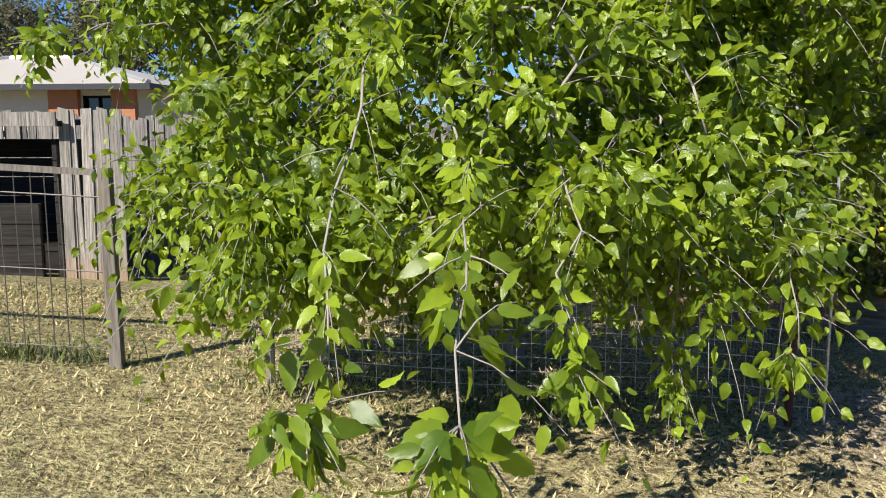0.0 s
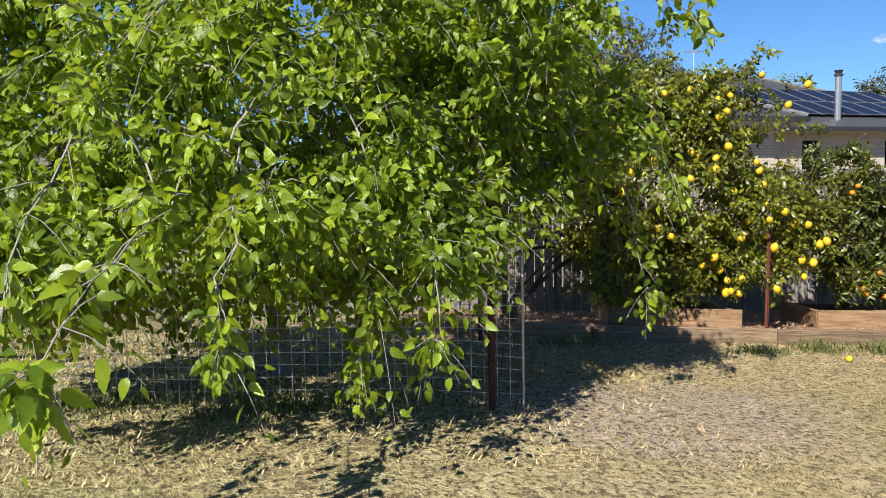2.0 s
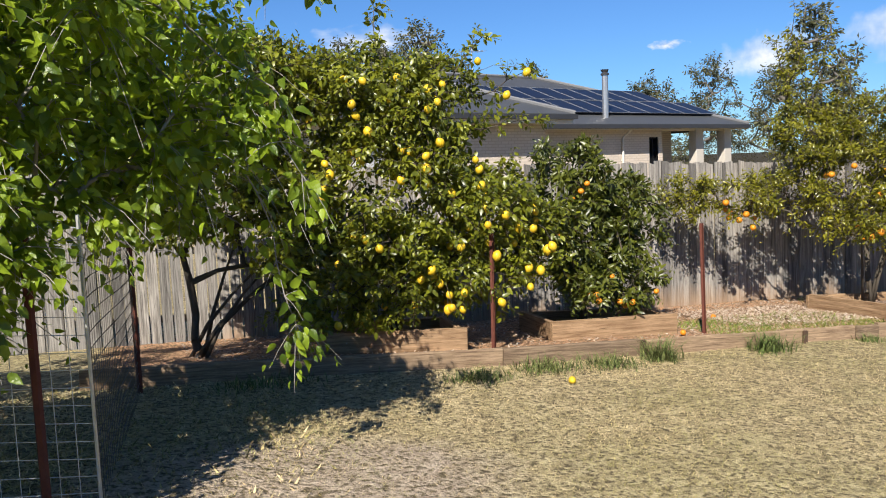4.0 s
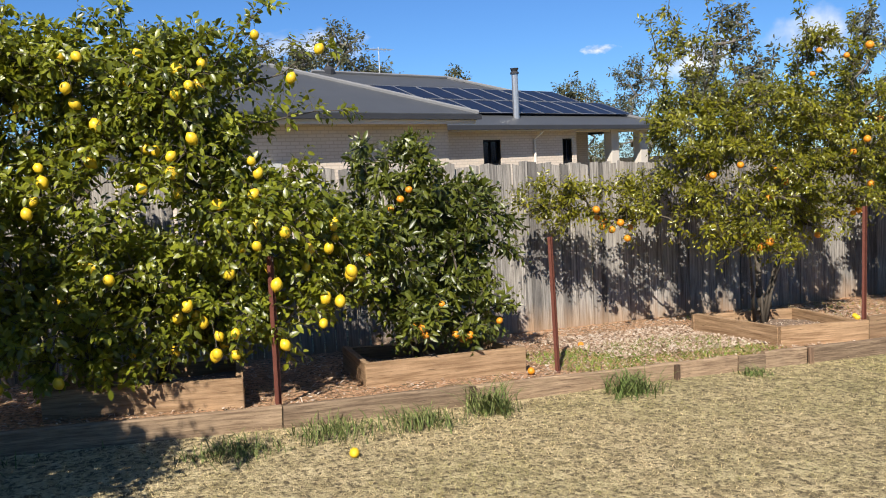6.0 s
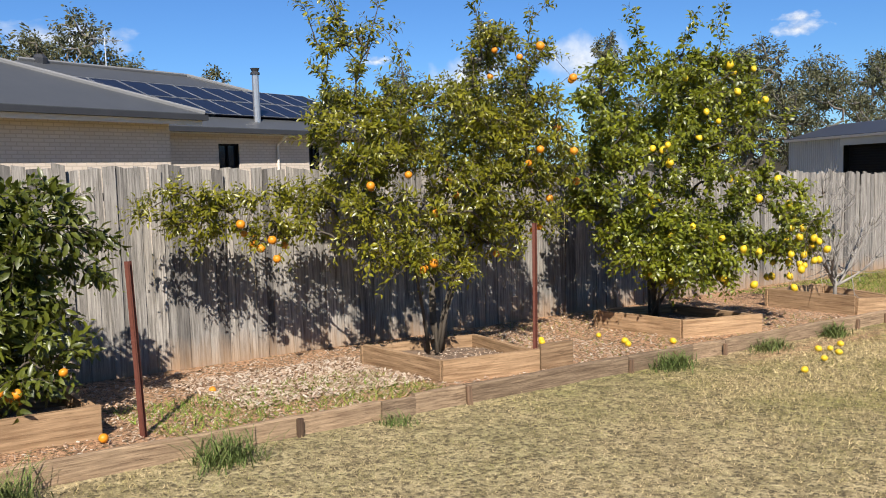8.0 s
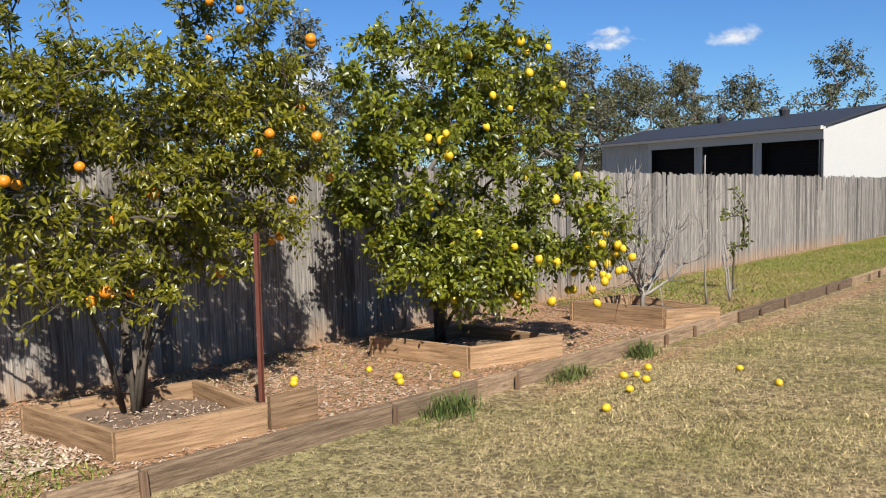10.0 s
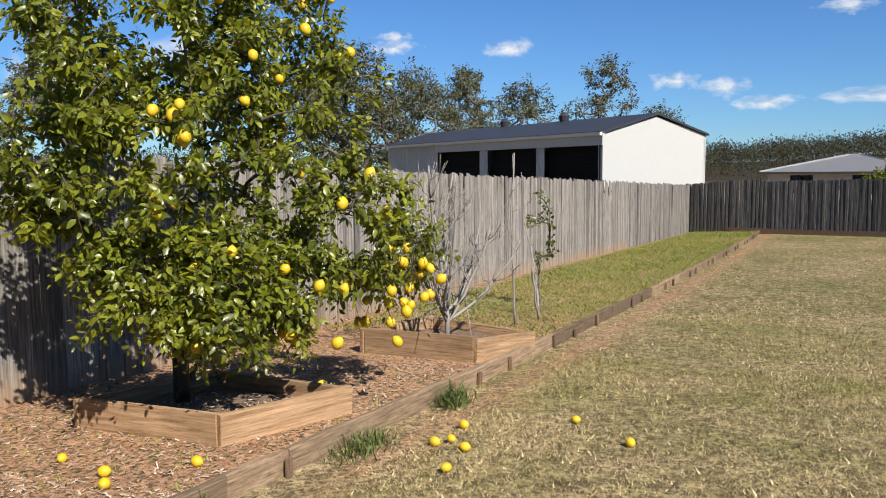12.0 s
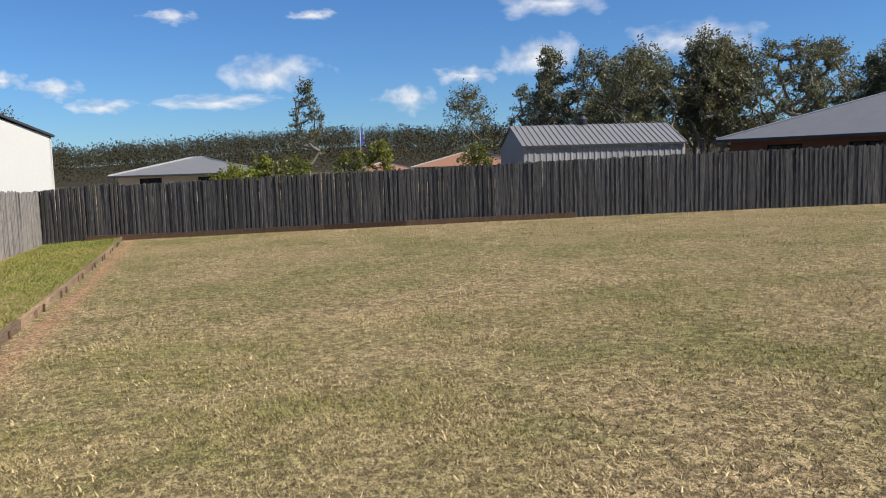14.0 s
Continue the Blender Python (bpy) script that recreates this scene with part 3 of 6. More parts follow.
M_SOIL = plain("dark_mulch_soil", (0.0741, 0.0476, 0.0318), (0.254, 0.18, 0.127), 26, 0.95, 0, 0.8)
raised_bed(((3.56, 7.02), (4.72, 6.62), (4.95, 7.75), (3.8, 8.1)), 0.19, "pine sleeper garden bed in tree shade", 11)
raised_bed(((5.69, 6.80), (6.92, 6.66), (6.98, 7.42), (5.84, 7.75)), 0.19, "pine sleeper garden bed filled with mulch", 12)
raised_bed(((9.43, 6.37), (10.25, 6.17), (10.5, 7.19), (9.47, 7.5)), 0.18, "pine sleeper garden bed round an orange tree", 13, extra=((10.33, 6.2), (10.66, 6.13)))
raised_bed(((12.58, 6.27), (13.45, 5.92), (13.6, 7.1), (12.6, 7.4)), 0.19, "pine sleeper garden bed round a lemon tree", 14)
raised_bed(((15.46, 5.73), (16.31, 5.47), (16.5, 6.6), (15.53, 6.9)), 0.23, "sagging sleeper garden bed with a bare tree", 15)


# ---- rusty pickets ----
def picket(x, y, h, lean, deg=0):
    bd = Build()
    for k in range(3):
        m = Matrix.Rotation(radians(120 * k + 20), 3, "Z")
        bd.box(m @ Vector((0.011, 0, h / 2 - 0.15)), (0.024, 0.006, h + 0.3), m)
    ob = part("steel_picket", bd, M_RUST, at=pose(x, y, gz(x, y), *lean, deg))
    return tagged(ob, "rusty steel star picket standing in the garden bed", "post", "rusty pickets")


picket(4.94, 6.50, 1.0, (1, 0.5))
picket(7.12, 6.46, 1.06, (0.5, -1.6))
picket(10.28, 6.20, 1.22, (0, 1.0))


# ---- wire run under the mulberry ----
def wire_run():
    run = empty("wire_run", label="galvanised wire mesh run with a rusty post, overgrown by the mulberry", category="wire cage")
    lines = (((-0.97, 4.45), (1.90, 3.92)), ((1.90, 3.92), (2.1, 6.3)))
    for a, b in lines:
        a, b = Vector(a), Vector(b)
        bd = Build()
        n = int((b - a).length / 0.075)
        h = 1.22
        for i in range(n + 1):
            p = a.lerp(b, i / n)
            z = gz(p.x, p.y)
            bd.tube([(p.x, p.y, z), (p.x, p.y, z + h)], 0.0022, 4, False)
        for k in range(1, 17):
            pts = [a.lerp(b, i / 8) for i in range(9)]
            bd.tube([(p.x, p.y, gz(p.x, p.y) + k * 0.075 + 0.01 * noise.noise(Vector((p.x * 3, p.y, k * 0.4)))) for p in pts], 0.0022, 4, False)
        part("wire_mesh", bd, M_GALV if a.x < 0 else M_DULLWIRE, run)
    for x, y, h, mt, r in ((1.70, 3.87, 1.28, M_RUST, 0.02), (-0.97, 4.45, 0.62, M_POSTWOOD, 0.03), (1.90, 3.92, 1.25, M_GALV, 0.008), (2.1, 6.3, 1.25, M_RUST, 0.02)):
        part("run_post", Build().tube([(x, y, gz(x, y) - 0.2), (x, y, gz(x, y) + h)], r, 6), mt, run)


wire_run()


def rod_fence():
    """The panel of steel rods with a timber top rail, left of the mulberry, and its posts."""
    th = empty("rod_panel_fence", label="thin steel rod panel fence with grey timber rail and post", category="fence")
    x0, x1, y = -7.5, -1.95, 4.62
    n = int((x1 - x0) / 0.086)
    rods = Build().tube([(0, 0, -0.05), (0, 0, 1.1)], 0.0035, 5).mesh("rod", M_DULLWIRE)
    for i in range(n):
        x = x0 + i * 0.086
        part("rod", rods, None, th, at=pose(x, y, gz(x, y), 0, 0.4 * math.sin(i * 1.7), 0))
    for z, r, mt, nm in ((0.98, 0.005, M_DULLWIRE, "cross_wire"), (0.55, 0.004, M_DULLWIRE, "cross_wire"), (0.1, 0.004, M_DULLWIRE, "cross_wire")):
        part(nm, Build().tube([(x0, y, gz(x0, y) + z), (x1, y, gz(x1, y) + z)], r, 5), mt, th)
    za, zb = gz(x0, y) + 1.12, gz(x1, y) + 1.12
    part("top_rail", Build().box((0, 0, 0), (x1 - x0, 0.05, 0.035), bevel=0.004), M_POSTWOOD, th, at=pose((x0 + x1) / 2, y, (za + zb) / 2, 0, math.degrees(math.atan2(za - zb, x1 - x0)), 0))
    part("post", Build().box((0, 0, 0.5), (0.075, 0.075, 1.3), bevel=0.008), M_POSTWOOD, th, at=pose(-1.88, 4.58, gz(-1.88, 4.58), 0, -0.6, 8))


rod_fence()


def wood_shelter():
    """Low dark shelter of stacked slabs against the fence."""
    sh = empty("slab_shelter", pose(-5.15, 8.2, 0.08), label="low shelter of black-stained timber slabs, open in front", category="shed")
    for k in range(7):
        z = 0.1 + k * 0.2
        part("back_slab", Build().box((0, 0.5, z), (3.0, 0.06, 0.19), bevel=0.012), M_DARKTIMBER, sh)
    rng = np.random.default_rng(17)
    boards = paling_meshes("side_paling", M_PALING, 0.1, 1.62, 4, rng)
    for k in range(6):
        part("side_paling", boards[k % 4], None, sh, at=pose(1.6 + k * 0.096, -0.5 + 0.014 * (k % 2), 0.06, 0, rng.normal(0, 0.6), 0))
    for k in range(7):
        part("side_slab", Build().box((0, 0, 0), (1.0, 0.06, 0.19), bevel=0.012), M_DARKTIMBER, sh, at=pose(1.5, 0.02, 0.1 + k * 0.2, 0, 0, 90))
    for k in range(4):
        part("front_slab", Build().box((-0.1, -0.5, 0.1 + k * 0.2), (2.9, 0.06, 0.19), bevel=0.012), M_DARKTIMBER, sh)
    part("roof_board", Build().box((0, 0, 0), (3.2, 1.2, 0.05), bevel=0.01), M_DARKTIMBER, sh, at=pose(0, 0, 1.56, 2, 0, 0))
    part("fascia", Build().box((0, -0.62, 1.58), (3.2, 0.03, 0.13), bevel=0.004), M_PALING, sh)


wood_shelter()


# ---- trees ----
def grow(base, fork, lobes, n, seed, bend=0.12, steps=3, fill=0.55, rise=0.0):
    """Branch nodes and parents from a trunk to points spread through the lobes of a crown."""
    rng = np.random.default_rng(seed)
    base = np.array(base, float)
    top = base + np.array(fork, float)
    nodes = [base, base * 0.6 + top * 0.4 + rng.normal(0, 0.02, 3), top]
    par = [-1, 0, 1]
    vol = np.array([np.prod(l[1]) ** 0.6 for l in lobes])
    pick = rng.choice(len(lobes), n, p=vol / vol.sum())
    d = unit(rng.normal(size=(n, 3)))
    rad = rng.uniform(0, 1, n) ** (1 / 3) * (1 - fill) + fill * rng.uniform(0.7, 1.05, n)
    targets = np.array([lobes[k][0] for k in pick]) + d * rad[:, None] * np.array([lobes[k][1] for k in pick])
    order = np.argsort(np.linalg.norm(targets - top, axis=1))
    tips = []
    for t in targets[order]:
        arr = np.array(nodes)
        dist = np.linalg.norm(arr - t, axis=1) + 0.25 * np.maximum(0, arr[:, 2] - t[2])
        dist[0] += 2.0
        j = int(np.argmin(dist))
        a = nodes[j]
        last = j
        span = np.linalg.norm(t - a)
        off = rng.normal(0, abs(bend) * span * 0.35, 3) + np.array((0, 0, bend * span + rise * span))
        for s in range(1, steps + 1):
            u = s / steps
            nodes.append(a + (t - a) * u + off * math.sin(math.pi * u) + rng.normal(0, 0.012 * span, 3))
            par.append(last)
            last = len(nodes) - 1
        tips.append(last)
    return np.array(nodes), np.array(par), np.array(tips)


def limbs(nodes, par, trunk_r, tip_r=0.0035, power=0.5, sides=6):
    """Tapered round limbs along the nodes; thickness from what each carries."""
    load = np.zeros(len(nodes))
    kids = np.bincount(par[par >= 0], minlength=len(nodes))
    load[kids == 0] = 1
    for i in range(len(nodes) - 1, 0, -1):
        load[par[i]] += load[i]
    r = tip_r + (trunk_r - tip_r) * (load / load.max()) ** power
    bd = Build()
    for i in range(1, len(nodes)):
        j = par[i]
        rj = min(r[j], r[i] * 1.6)
        bd.tube([nodes[j], nodes[i]], [rj if j else r[j] * 1.35, r[i]], sides if r[i] > 0.012 else 4, r[i] < 0.006)
    return bd


def foliage(nodes, par, tips, rng, per, spread, up=0.3, hang=0.2, inner=0.35, shoot=0.0, shoot_dir=(0, 0, 1)):
    """Leaf places, directions and normals round the tips, with shoots that break the outline."""
    idx = np.concatenate((np.repeat(tips, per), np.repeat(par[tips], int(per * inner)), np.repeat(par[par[tips]], int(per * inner * 0.5))))
    n = len(idx)
    twig = unit(nodes[idx] - nodes[np.maximum(par[idx], 0)])
    out = unit(rng.normal(size=(n, 3)))
    u = rng.uniform(-0.4, 1.0, n)
    p = nodes[idx] + twig * (u * spread)[:, None] + out * (spread * 0.5 * rng.uniform(0.15, 1, n) ** 0.7)[:, None]
    if shoot:
        which = rng.uniform(0, 1, len(nodes)) < 0.3
        s = which[idx] * rng.uniform(0, 1, n)
        way = unit(np.array(shoot_dir) + 0.5 * twig)
        p = p + way * (s * shoot)[:, None] - out * (s * spread * 0.35)[:, None]
    d = unit(out * 0.9 + twig * 0.6 + np.array((0, 0, -hang)))
    nrm = unit(rng.normal(size=(n, 3)) * 0.8 + np.array((-0.2, -0.3, up + 0.45)))
    return p, d, nrm


def sprays(start, way, rng, leaves, length, up=0.2, sag=0.3, droop=0.3, face=0.55, petiole=0.012):
    """Leafy shoots from the given places: leaf places, ways, normals, their part of full size, and the shoots' own lines."""
    n = len(start)
    d0 = unit(unit(way) * 0.75 + rng.normal(size=(n, 3)) * 0.5 + np.array((0, 0, up)))
    ln = length * rng.uniform(0.45, 1.3, n)
    u = np.linspace(0.12, 1.0, leaves)[None, :] + rng.uniform(-0.03, 0.03, (n, leaves))
    bow = np.array((0, 0, -1.0)) * (sag * rng.uniform(0.5, 1.5, n))[:, None]
    along = lambda w: start[:, None] + (d0[:, None] * w[..., None] + bow[:, None] * (w ** 2)[..., None]) * ln[:, None, None]
    tan = unit(d0[:, None] + 2 * bow[:, None] * u[..., None])
    e1 = unit(np.cross(tan, np.array((0.13, 0.21, 0.97))))
    e2 = np.cross(tan, e1)
    ang = np.arange(leaves)[None, :] * 2.4 + rng.uniform(0, 6.28, (n, 1)) + rng.normal(0, 0.4, (n, leaves))
    side = e1 * np.cos(ang)[..., None] + e2 * np.sin(ang)[..., None]
    d = unit(tan * 0.55 + side * 0.9 + rng.normal(0, 0.25, (n, leaves, 3)) + np.array((0, 0, -droop)))
    p = along(u) + side * petiole
    nrm = unit(tan * 0.2 + np.array((-0.16, -0.26, face)) + rng.normal(0, 0.45, (n, leaves, 3)))
    part_size = (1 - 0.55 * u ** 4) * (0.7 + 0.3 * np.minimum(u * 4, 1))
    lines = along(np.linspace(0, 1, 4)[None, :] * np.ones((n, 1)))
    return p.reshape(-1, 3), d.reshape(-1, 3), nrm.reshape(-1, 3), part_size.ravel(), lines


def add_twigs(bd, lines, r=0.0022):
    """Thin shoots, three-sided, straight into a Build."""
    for q in lines:
        bd.tube(q, [r * 1.3, r, r * 0.8, r * 0.5], 3, False)


def fruit_mesh(name, r, stretch, nipple, material):
    bm = bmesh.new()
    bmesh.ops.create_uvsphere(bm, u_segments=8, v_segments=6, radius=r)
    for v in bm.verts:
        t = v.co.z / r
        v.co.z *= stretch
        if abs(t) > 0.95:
            v.co.z += math.copysign(nipple * r, v.co.z)
    me = bpy.data.meshes.new(name)
    bm.to_mesh(me)
    bm.free()
    me.materials.append(material)
    me.shade_smooth()
    return me


LEMON = fruit_mesh("lemon", 0.036, 1.1, 0.18, M_LEMON)
ORANGE = fruit_mesh("orange", 0.035, 0.94, 0.0, M_ORANGE)
MANDARIN = fruit_mesh("mandarin", 0.031, 0.86, 0.0, M_ORANGE)


def citrus(name, base, fork, lobes, leaf_mat, label, seed, n=170, shoots=4, leaves=12, size=0.07, half=0.24, trunk_r=0.032, fruit=None, count=0, spots=(), bark=None, length=0.26, up=0.25, sag=0.25, low=0.0, whips=()):
    """A citrus tree: limbs into the crown's lobes, leafy shoots at their ends, single long whips, hanging fruit."""
    rng = np.random.default_rng(seed)
    nodes, par, tips = grow(base, fork, lobes, n, seed)
    tree = empty(name, pose(*base), label=label, category="tree")
    home = Matrix.Translation(-Vector(base))
    wood = limbs(nodes, par, trunk_r, 0.003, 0.55)
    src = np.concatenate((np.repeat(tips, shoots), np.repeat(par[tips], max(1, shoots // 2))))
    way = nodes[src] - nodes[np.maximum(par[src], 0)]
    p, d, nrm, ps, lines = sprays(nodes[src], way, rng, leaves, length, up, sag)
    keep = p[:, 2] > base[2] + low
    add_twigs(wood, lines[lines[:, 3, 2] > base[2] + low])
    for a, w, ln in whips:
        ends = np.array(a) + np.array(w) * np.linspace(0, ln, 5)[:, None] + rng.normal(0, 0.025, (5, 3))
        root = nodes[np.argmin(np.linalg.norm(nodes - ends[0], axis=1))]
        wood.tube([root, *ends], [0.008, 0.007, 0.006, 0.005, 0.004, 0.003], 5)
        st = np.repeat(ends[1:], 3, 0)
        q = sprays(st, np.repeat(np.diff(ends, axis=0), 3, 0), rng, 9, 0.17, 0.3, 0.1)
        add_twigs(wood, q[4])
        p, d, nrm, ps = (np.concatenate(z) for z in zip((p, d, nrm, ps), q[:4]))
        keep = np.concatenate((keep, np.ones(len(q[0]), bool)))
    p, d, nrm, ps = p[keep], d[keep], nrm[keep], ps[keep]
    sz = size * ps * rng.uniform(0.75, 1.25, len(p))
    tagged(part("crown", leaf_mesh("crown", p, d, nrm, sz, leaf_shape(half, 0.09, 0.2), leaf_mat), None, tree, at=home), kind="stuff")
    if fruit:
        cand = nodes[tips]
        cand = cand[np.argsort(cand[:, 1] + 0.15 * rng.normal(size=len(cand)))[:int(len(cand) * 0.55)]]
        at = [c + rng.normal(0, 0.05, 3) + np.array((0, -0.14, -0.09)) for c in cand[rng.permutation(len(cand))[:count]]]
        for x, y, z, k, s in spots:
            at += [np.array((x, y, z)) + rng.normal(0, s, 3) for _ in range(k)]
        for q in at:
            m = home @ pose(*q, rng.uniform(-40, 40), rng.uniform(-40, 40), rng.uniform(0, 360)) @ Matrix.Scale(rng.uniform(0.85, 1.15), 4)
            part(fruit.name.split(".")[0], fruit, None, tree, at=m)
            q = np.array(q)
            a = nodes[np.argmin(np.linalg.norm(nodes - q - np.array((0, 0, 0.12)), axis=1))]
            wood.tube([a, (a + q) / 2 + np.array((0, 0, 0.12 * np.linalg.norm(a - q) + 0.02)), q + np.array((0, 0, 0.035))], [0.003, 0.0025, 0.002], 4, False)
    low_nodes = nodes[(nodes[:, 2] < base[2] + 1.0) & (nodes[:, 2] > base[2] + 0.3) & (np.hypot(nodes[:, 0] - base[0], nodes[:, 1] - base[1]) < 0.9)]
    for q in low_nodes[rng.permutation(len(low_nodes))[:6]]:
        a = np.array(base) + np.array((*rng.normal(0, 0.035, 2), -0.1))
        wood.tube([a, a * 0.75 + q * 0.25 + np.array((0, 0, 0.1)), a * 0.4 + q * 0.6 + np.array((0, 0, 0.08)), q], [0.02, 0.017, 0.012, 0.007], 6)
    part("trunk", wood, bark or M_BARK, tree, at=home, smooth=True)
    return tree


citrus("lemon_tree", (4.3, 7.3, 0.02), (0.05, 0, 0.18), [((4.3, 7.2, 1.25), (0.95, 0.75, 0.8)), ((4.6, 7.1, 1.9), (0.55, 0.55, 0.5)), ((3.7, 7.35, 1.95), (0.7, 0.6, 0.5)), ((5.0, 6.85, 1.05), (0.6, 0.45, 0.4)), ((4.0, 7.0, 0.7), (0.7, 0.5, 0.4)), ((5.5, 6.85, 0.8), (0.35, 0.3, 0.3)), ((4.0, 7.2, 2.1), (0.6, 0.5, 0.4)), ((4.0, 6.95, 0.45), (0.85, 0.45, 0.22)), ((5.0, 6.9, 0.5), (0.5, 0.4, 0.25))],
       M_LEMONLEAF, "leafy lemon tree heavy with yellow fruit in a sleeper bed", 21, n=430, fruit=LEMON, count=84, low=0.12, spots=((4.6, 6.62, 0.32, 3, 0.06), (5.1, 6.4, 0.85, 4, 0.2), (5.25, 6.75, 2.1, 3, 0.12)),
       whips=(((4.9, 6.95, 2.0), (0.75, 0.0, 0.35), 0.85), ((4.8, 7.0, 2.2), (0.5, 0.0, 0.6), 0.7), ((4.9, 6.9, 1.8), (0.9, 0.0, 0.1), 0.8), ((5.2, 6.8, 1.1), (0.9, 0.0, -0.1), 0.75), ((4.2, 7.2, 2.3), (0.1, 0.0, 0.9), 0.6)))
citrus("lime_tree", (2.6, 7.5, 0.0), (0, 0, 0.3), [((2.7, 7.4, 1.4), (0.65, 0.55, 0.55)), ((3.15, 7.25, 2.15), (0.65, 0.5, 0.5)), ((2.3, 7.3, 2.0), (0.5, 0.45, 0.4)), ((3.35, 7.15, 1.1), (0.4, 0.4, 0.6))], M_LEMONLEAF, "dark green citrus tree without fruit beside the fence", 22, n=205, low=0.3)
citrus("mandarin_tree", (6.3, 7.35, -0.08), (0, 0, 0.12), [((6.3, 7.25, 0.65), (0.6, 0.5, 0.5)), ((6.2, 7.3, 1.3), (0.38, 0.4, 0.4)), ((6.8, 7.3, 0.9), (0.38, 0.42, 0.42)), ((6.4, 7.0, 0.35), (0.5, 0.35, 0.25)), ((5.85, 7.15, 1.0), (0.3, 0.35, 0.3))], M_MANDLEAF, "dense dark green mandarin bush with orange fruit", 23, n=160, size=0.085,
       half=0.19, fruit=MANDARIN, count=7, spots=((6.5, 6.8, 0.12, 4, 0.05), (6.1, 6.75, 0.22, 3, 0.04), (6.05, 6.85, 1.2, 3, 0.08)), low=0.08, length=0.24, sag=0.4)
citrus("orange_tree", (9.98, 7.12, -0.16), (-0.02, 0.0, 0.16), [((9.9, 7.2, 1.15), (0.95, 0.65, 0.5)), ((9.45, 7.58, 2.1), (0.3, 0.3, 0.6)), ((10.75, 6.95, 1.95), (0.55, 0.55, 0.6)), ((10.55, 6.95, 1.05), (0.7, 0.5, 0.45)), ((8.75, 7.85, 0.98), (0.7, 0.36, 0.26)), ((8.2, 8.0, 1.02), (0.42, 0.3, 0.2)), ((9.75, 7.0, 0.58), (0.65, 0.45, 0.2)), ((10.1, 7.2, 1.75), (0.75, 0.5, 0.38)), ((9.55, 7.45, 1.6), (0.5, 0.45, 0.4)), ((10.9, 6.95, 1.5), (0.6, 0.5, 0.5)), ((9.2, 7.6, 1.0), (0.5, 0.4, 0.32))], M_ORANGELEAF,
       "spreading orange tree with olive-green leaves and ripe fruit", 24, n=430, size=0.06, half=0.19, fruit=ORANGE, count=26, spots=((8.68, 7.75, 0.72, 6, 0.08), (8.5, 7.8, 0.9, 2, 0.06), (10.6, 6.4, 2.2, 4, 0.2)), length=0.24, up=0.55, low=0.5,
       whips=(((9.4, 7.58, 2.4), (-0.1, 0.0, 1.0), 0.65), ((9.6, 7.5, 2.3), (0.25, 0.0, 0.9), 0.6), ((9.3, 7.6, 2.2), (-0.3, 0.1, 0.85), 0.6), ((10.5, 6.95, 2.3), (-0.2, 0.0, 0.9), 0.55), ((10.9, 6.9, 2.3), (0.3, -0.1, 0.9), 0.55), ((8.2, 8.0, 1.0), (-0.9, 0.05, 0.1), 0.5), ((9.8, 7.2, 1.9), (-0.15, 0.0, 0.95), 0.6)))
citrus("lemon_tree", (13.05, 6.95, -0.26), (0, 0, 0.16), [((12.95, 6.95, 1.1), (1.0, 0.8, 0.85)), ((12.85, 6.9, 1.95), (0.8, 0.65, 0.6)), ((13.65, 6.55, 1.9), (0.55, 0.5, 0.7)), ((13.75, 6.05, 0.75), (0.55, 0.5, 0.5)), ((12.9, 6.4, 0.45), (0.6, 0.4, 0.35)), ((12.4, 7.2, 1.2), (0.35, 0.4, 0.4)), ((14.05, 5.85, 0.6), (0.28, 0.28, 0.35)), ((12.65, 6.7, 0.5), (0.5, 0.4, 0.32)), ((12.9, 6.3, 0.3), (0.5, 0.3, 0.22))], M_LEMONLEAF,
       "large lemon tree with hanging clusters of yellow fruit", 25, n=370, fruit=LEMON, count=52, spots=((14.0, 5.75, 0.5, 13, 0.11), (13.9, 5.8, 0.15, 5, 0.13), (12.35, 6.35, 1.4, 6, 0.06), (13.2, 6.1, 0.1, 4, 0.14)), low=0.1,
       whips=(((12.8, 6.9, 2.3), (-0.2, 0.0, 0.9), 0.6), ((13.6, 6.5, 2.3), (0.15, 0.0, 0.95), 0.65), ((13.2, 6.7, 2.4), (0.1, -0.1, 0.9), 0.5), ((13.9, 6.1, 1.2), (0.35, -0.1, 0.8), 0.75)))


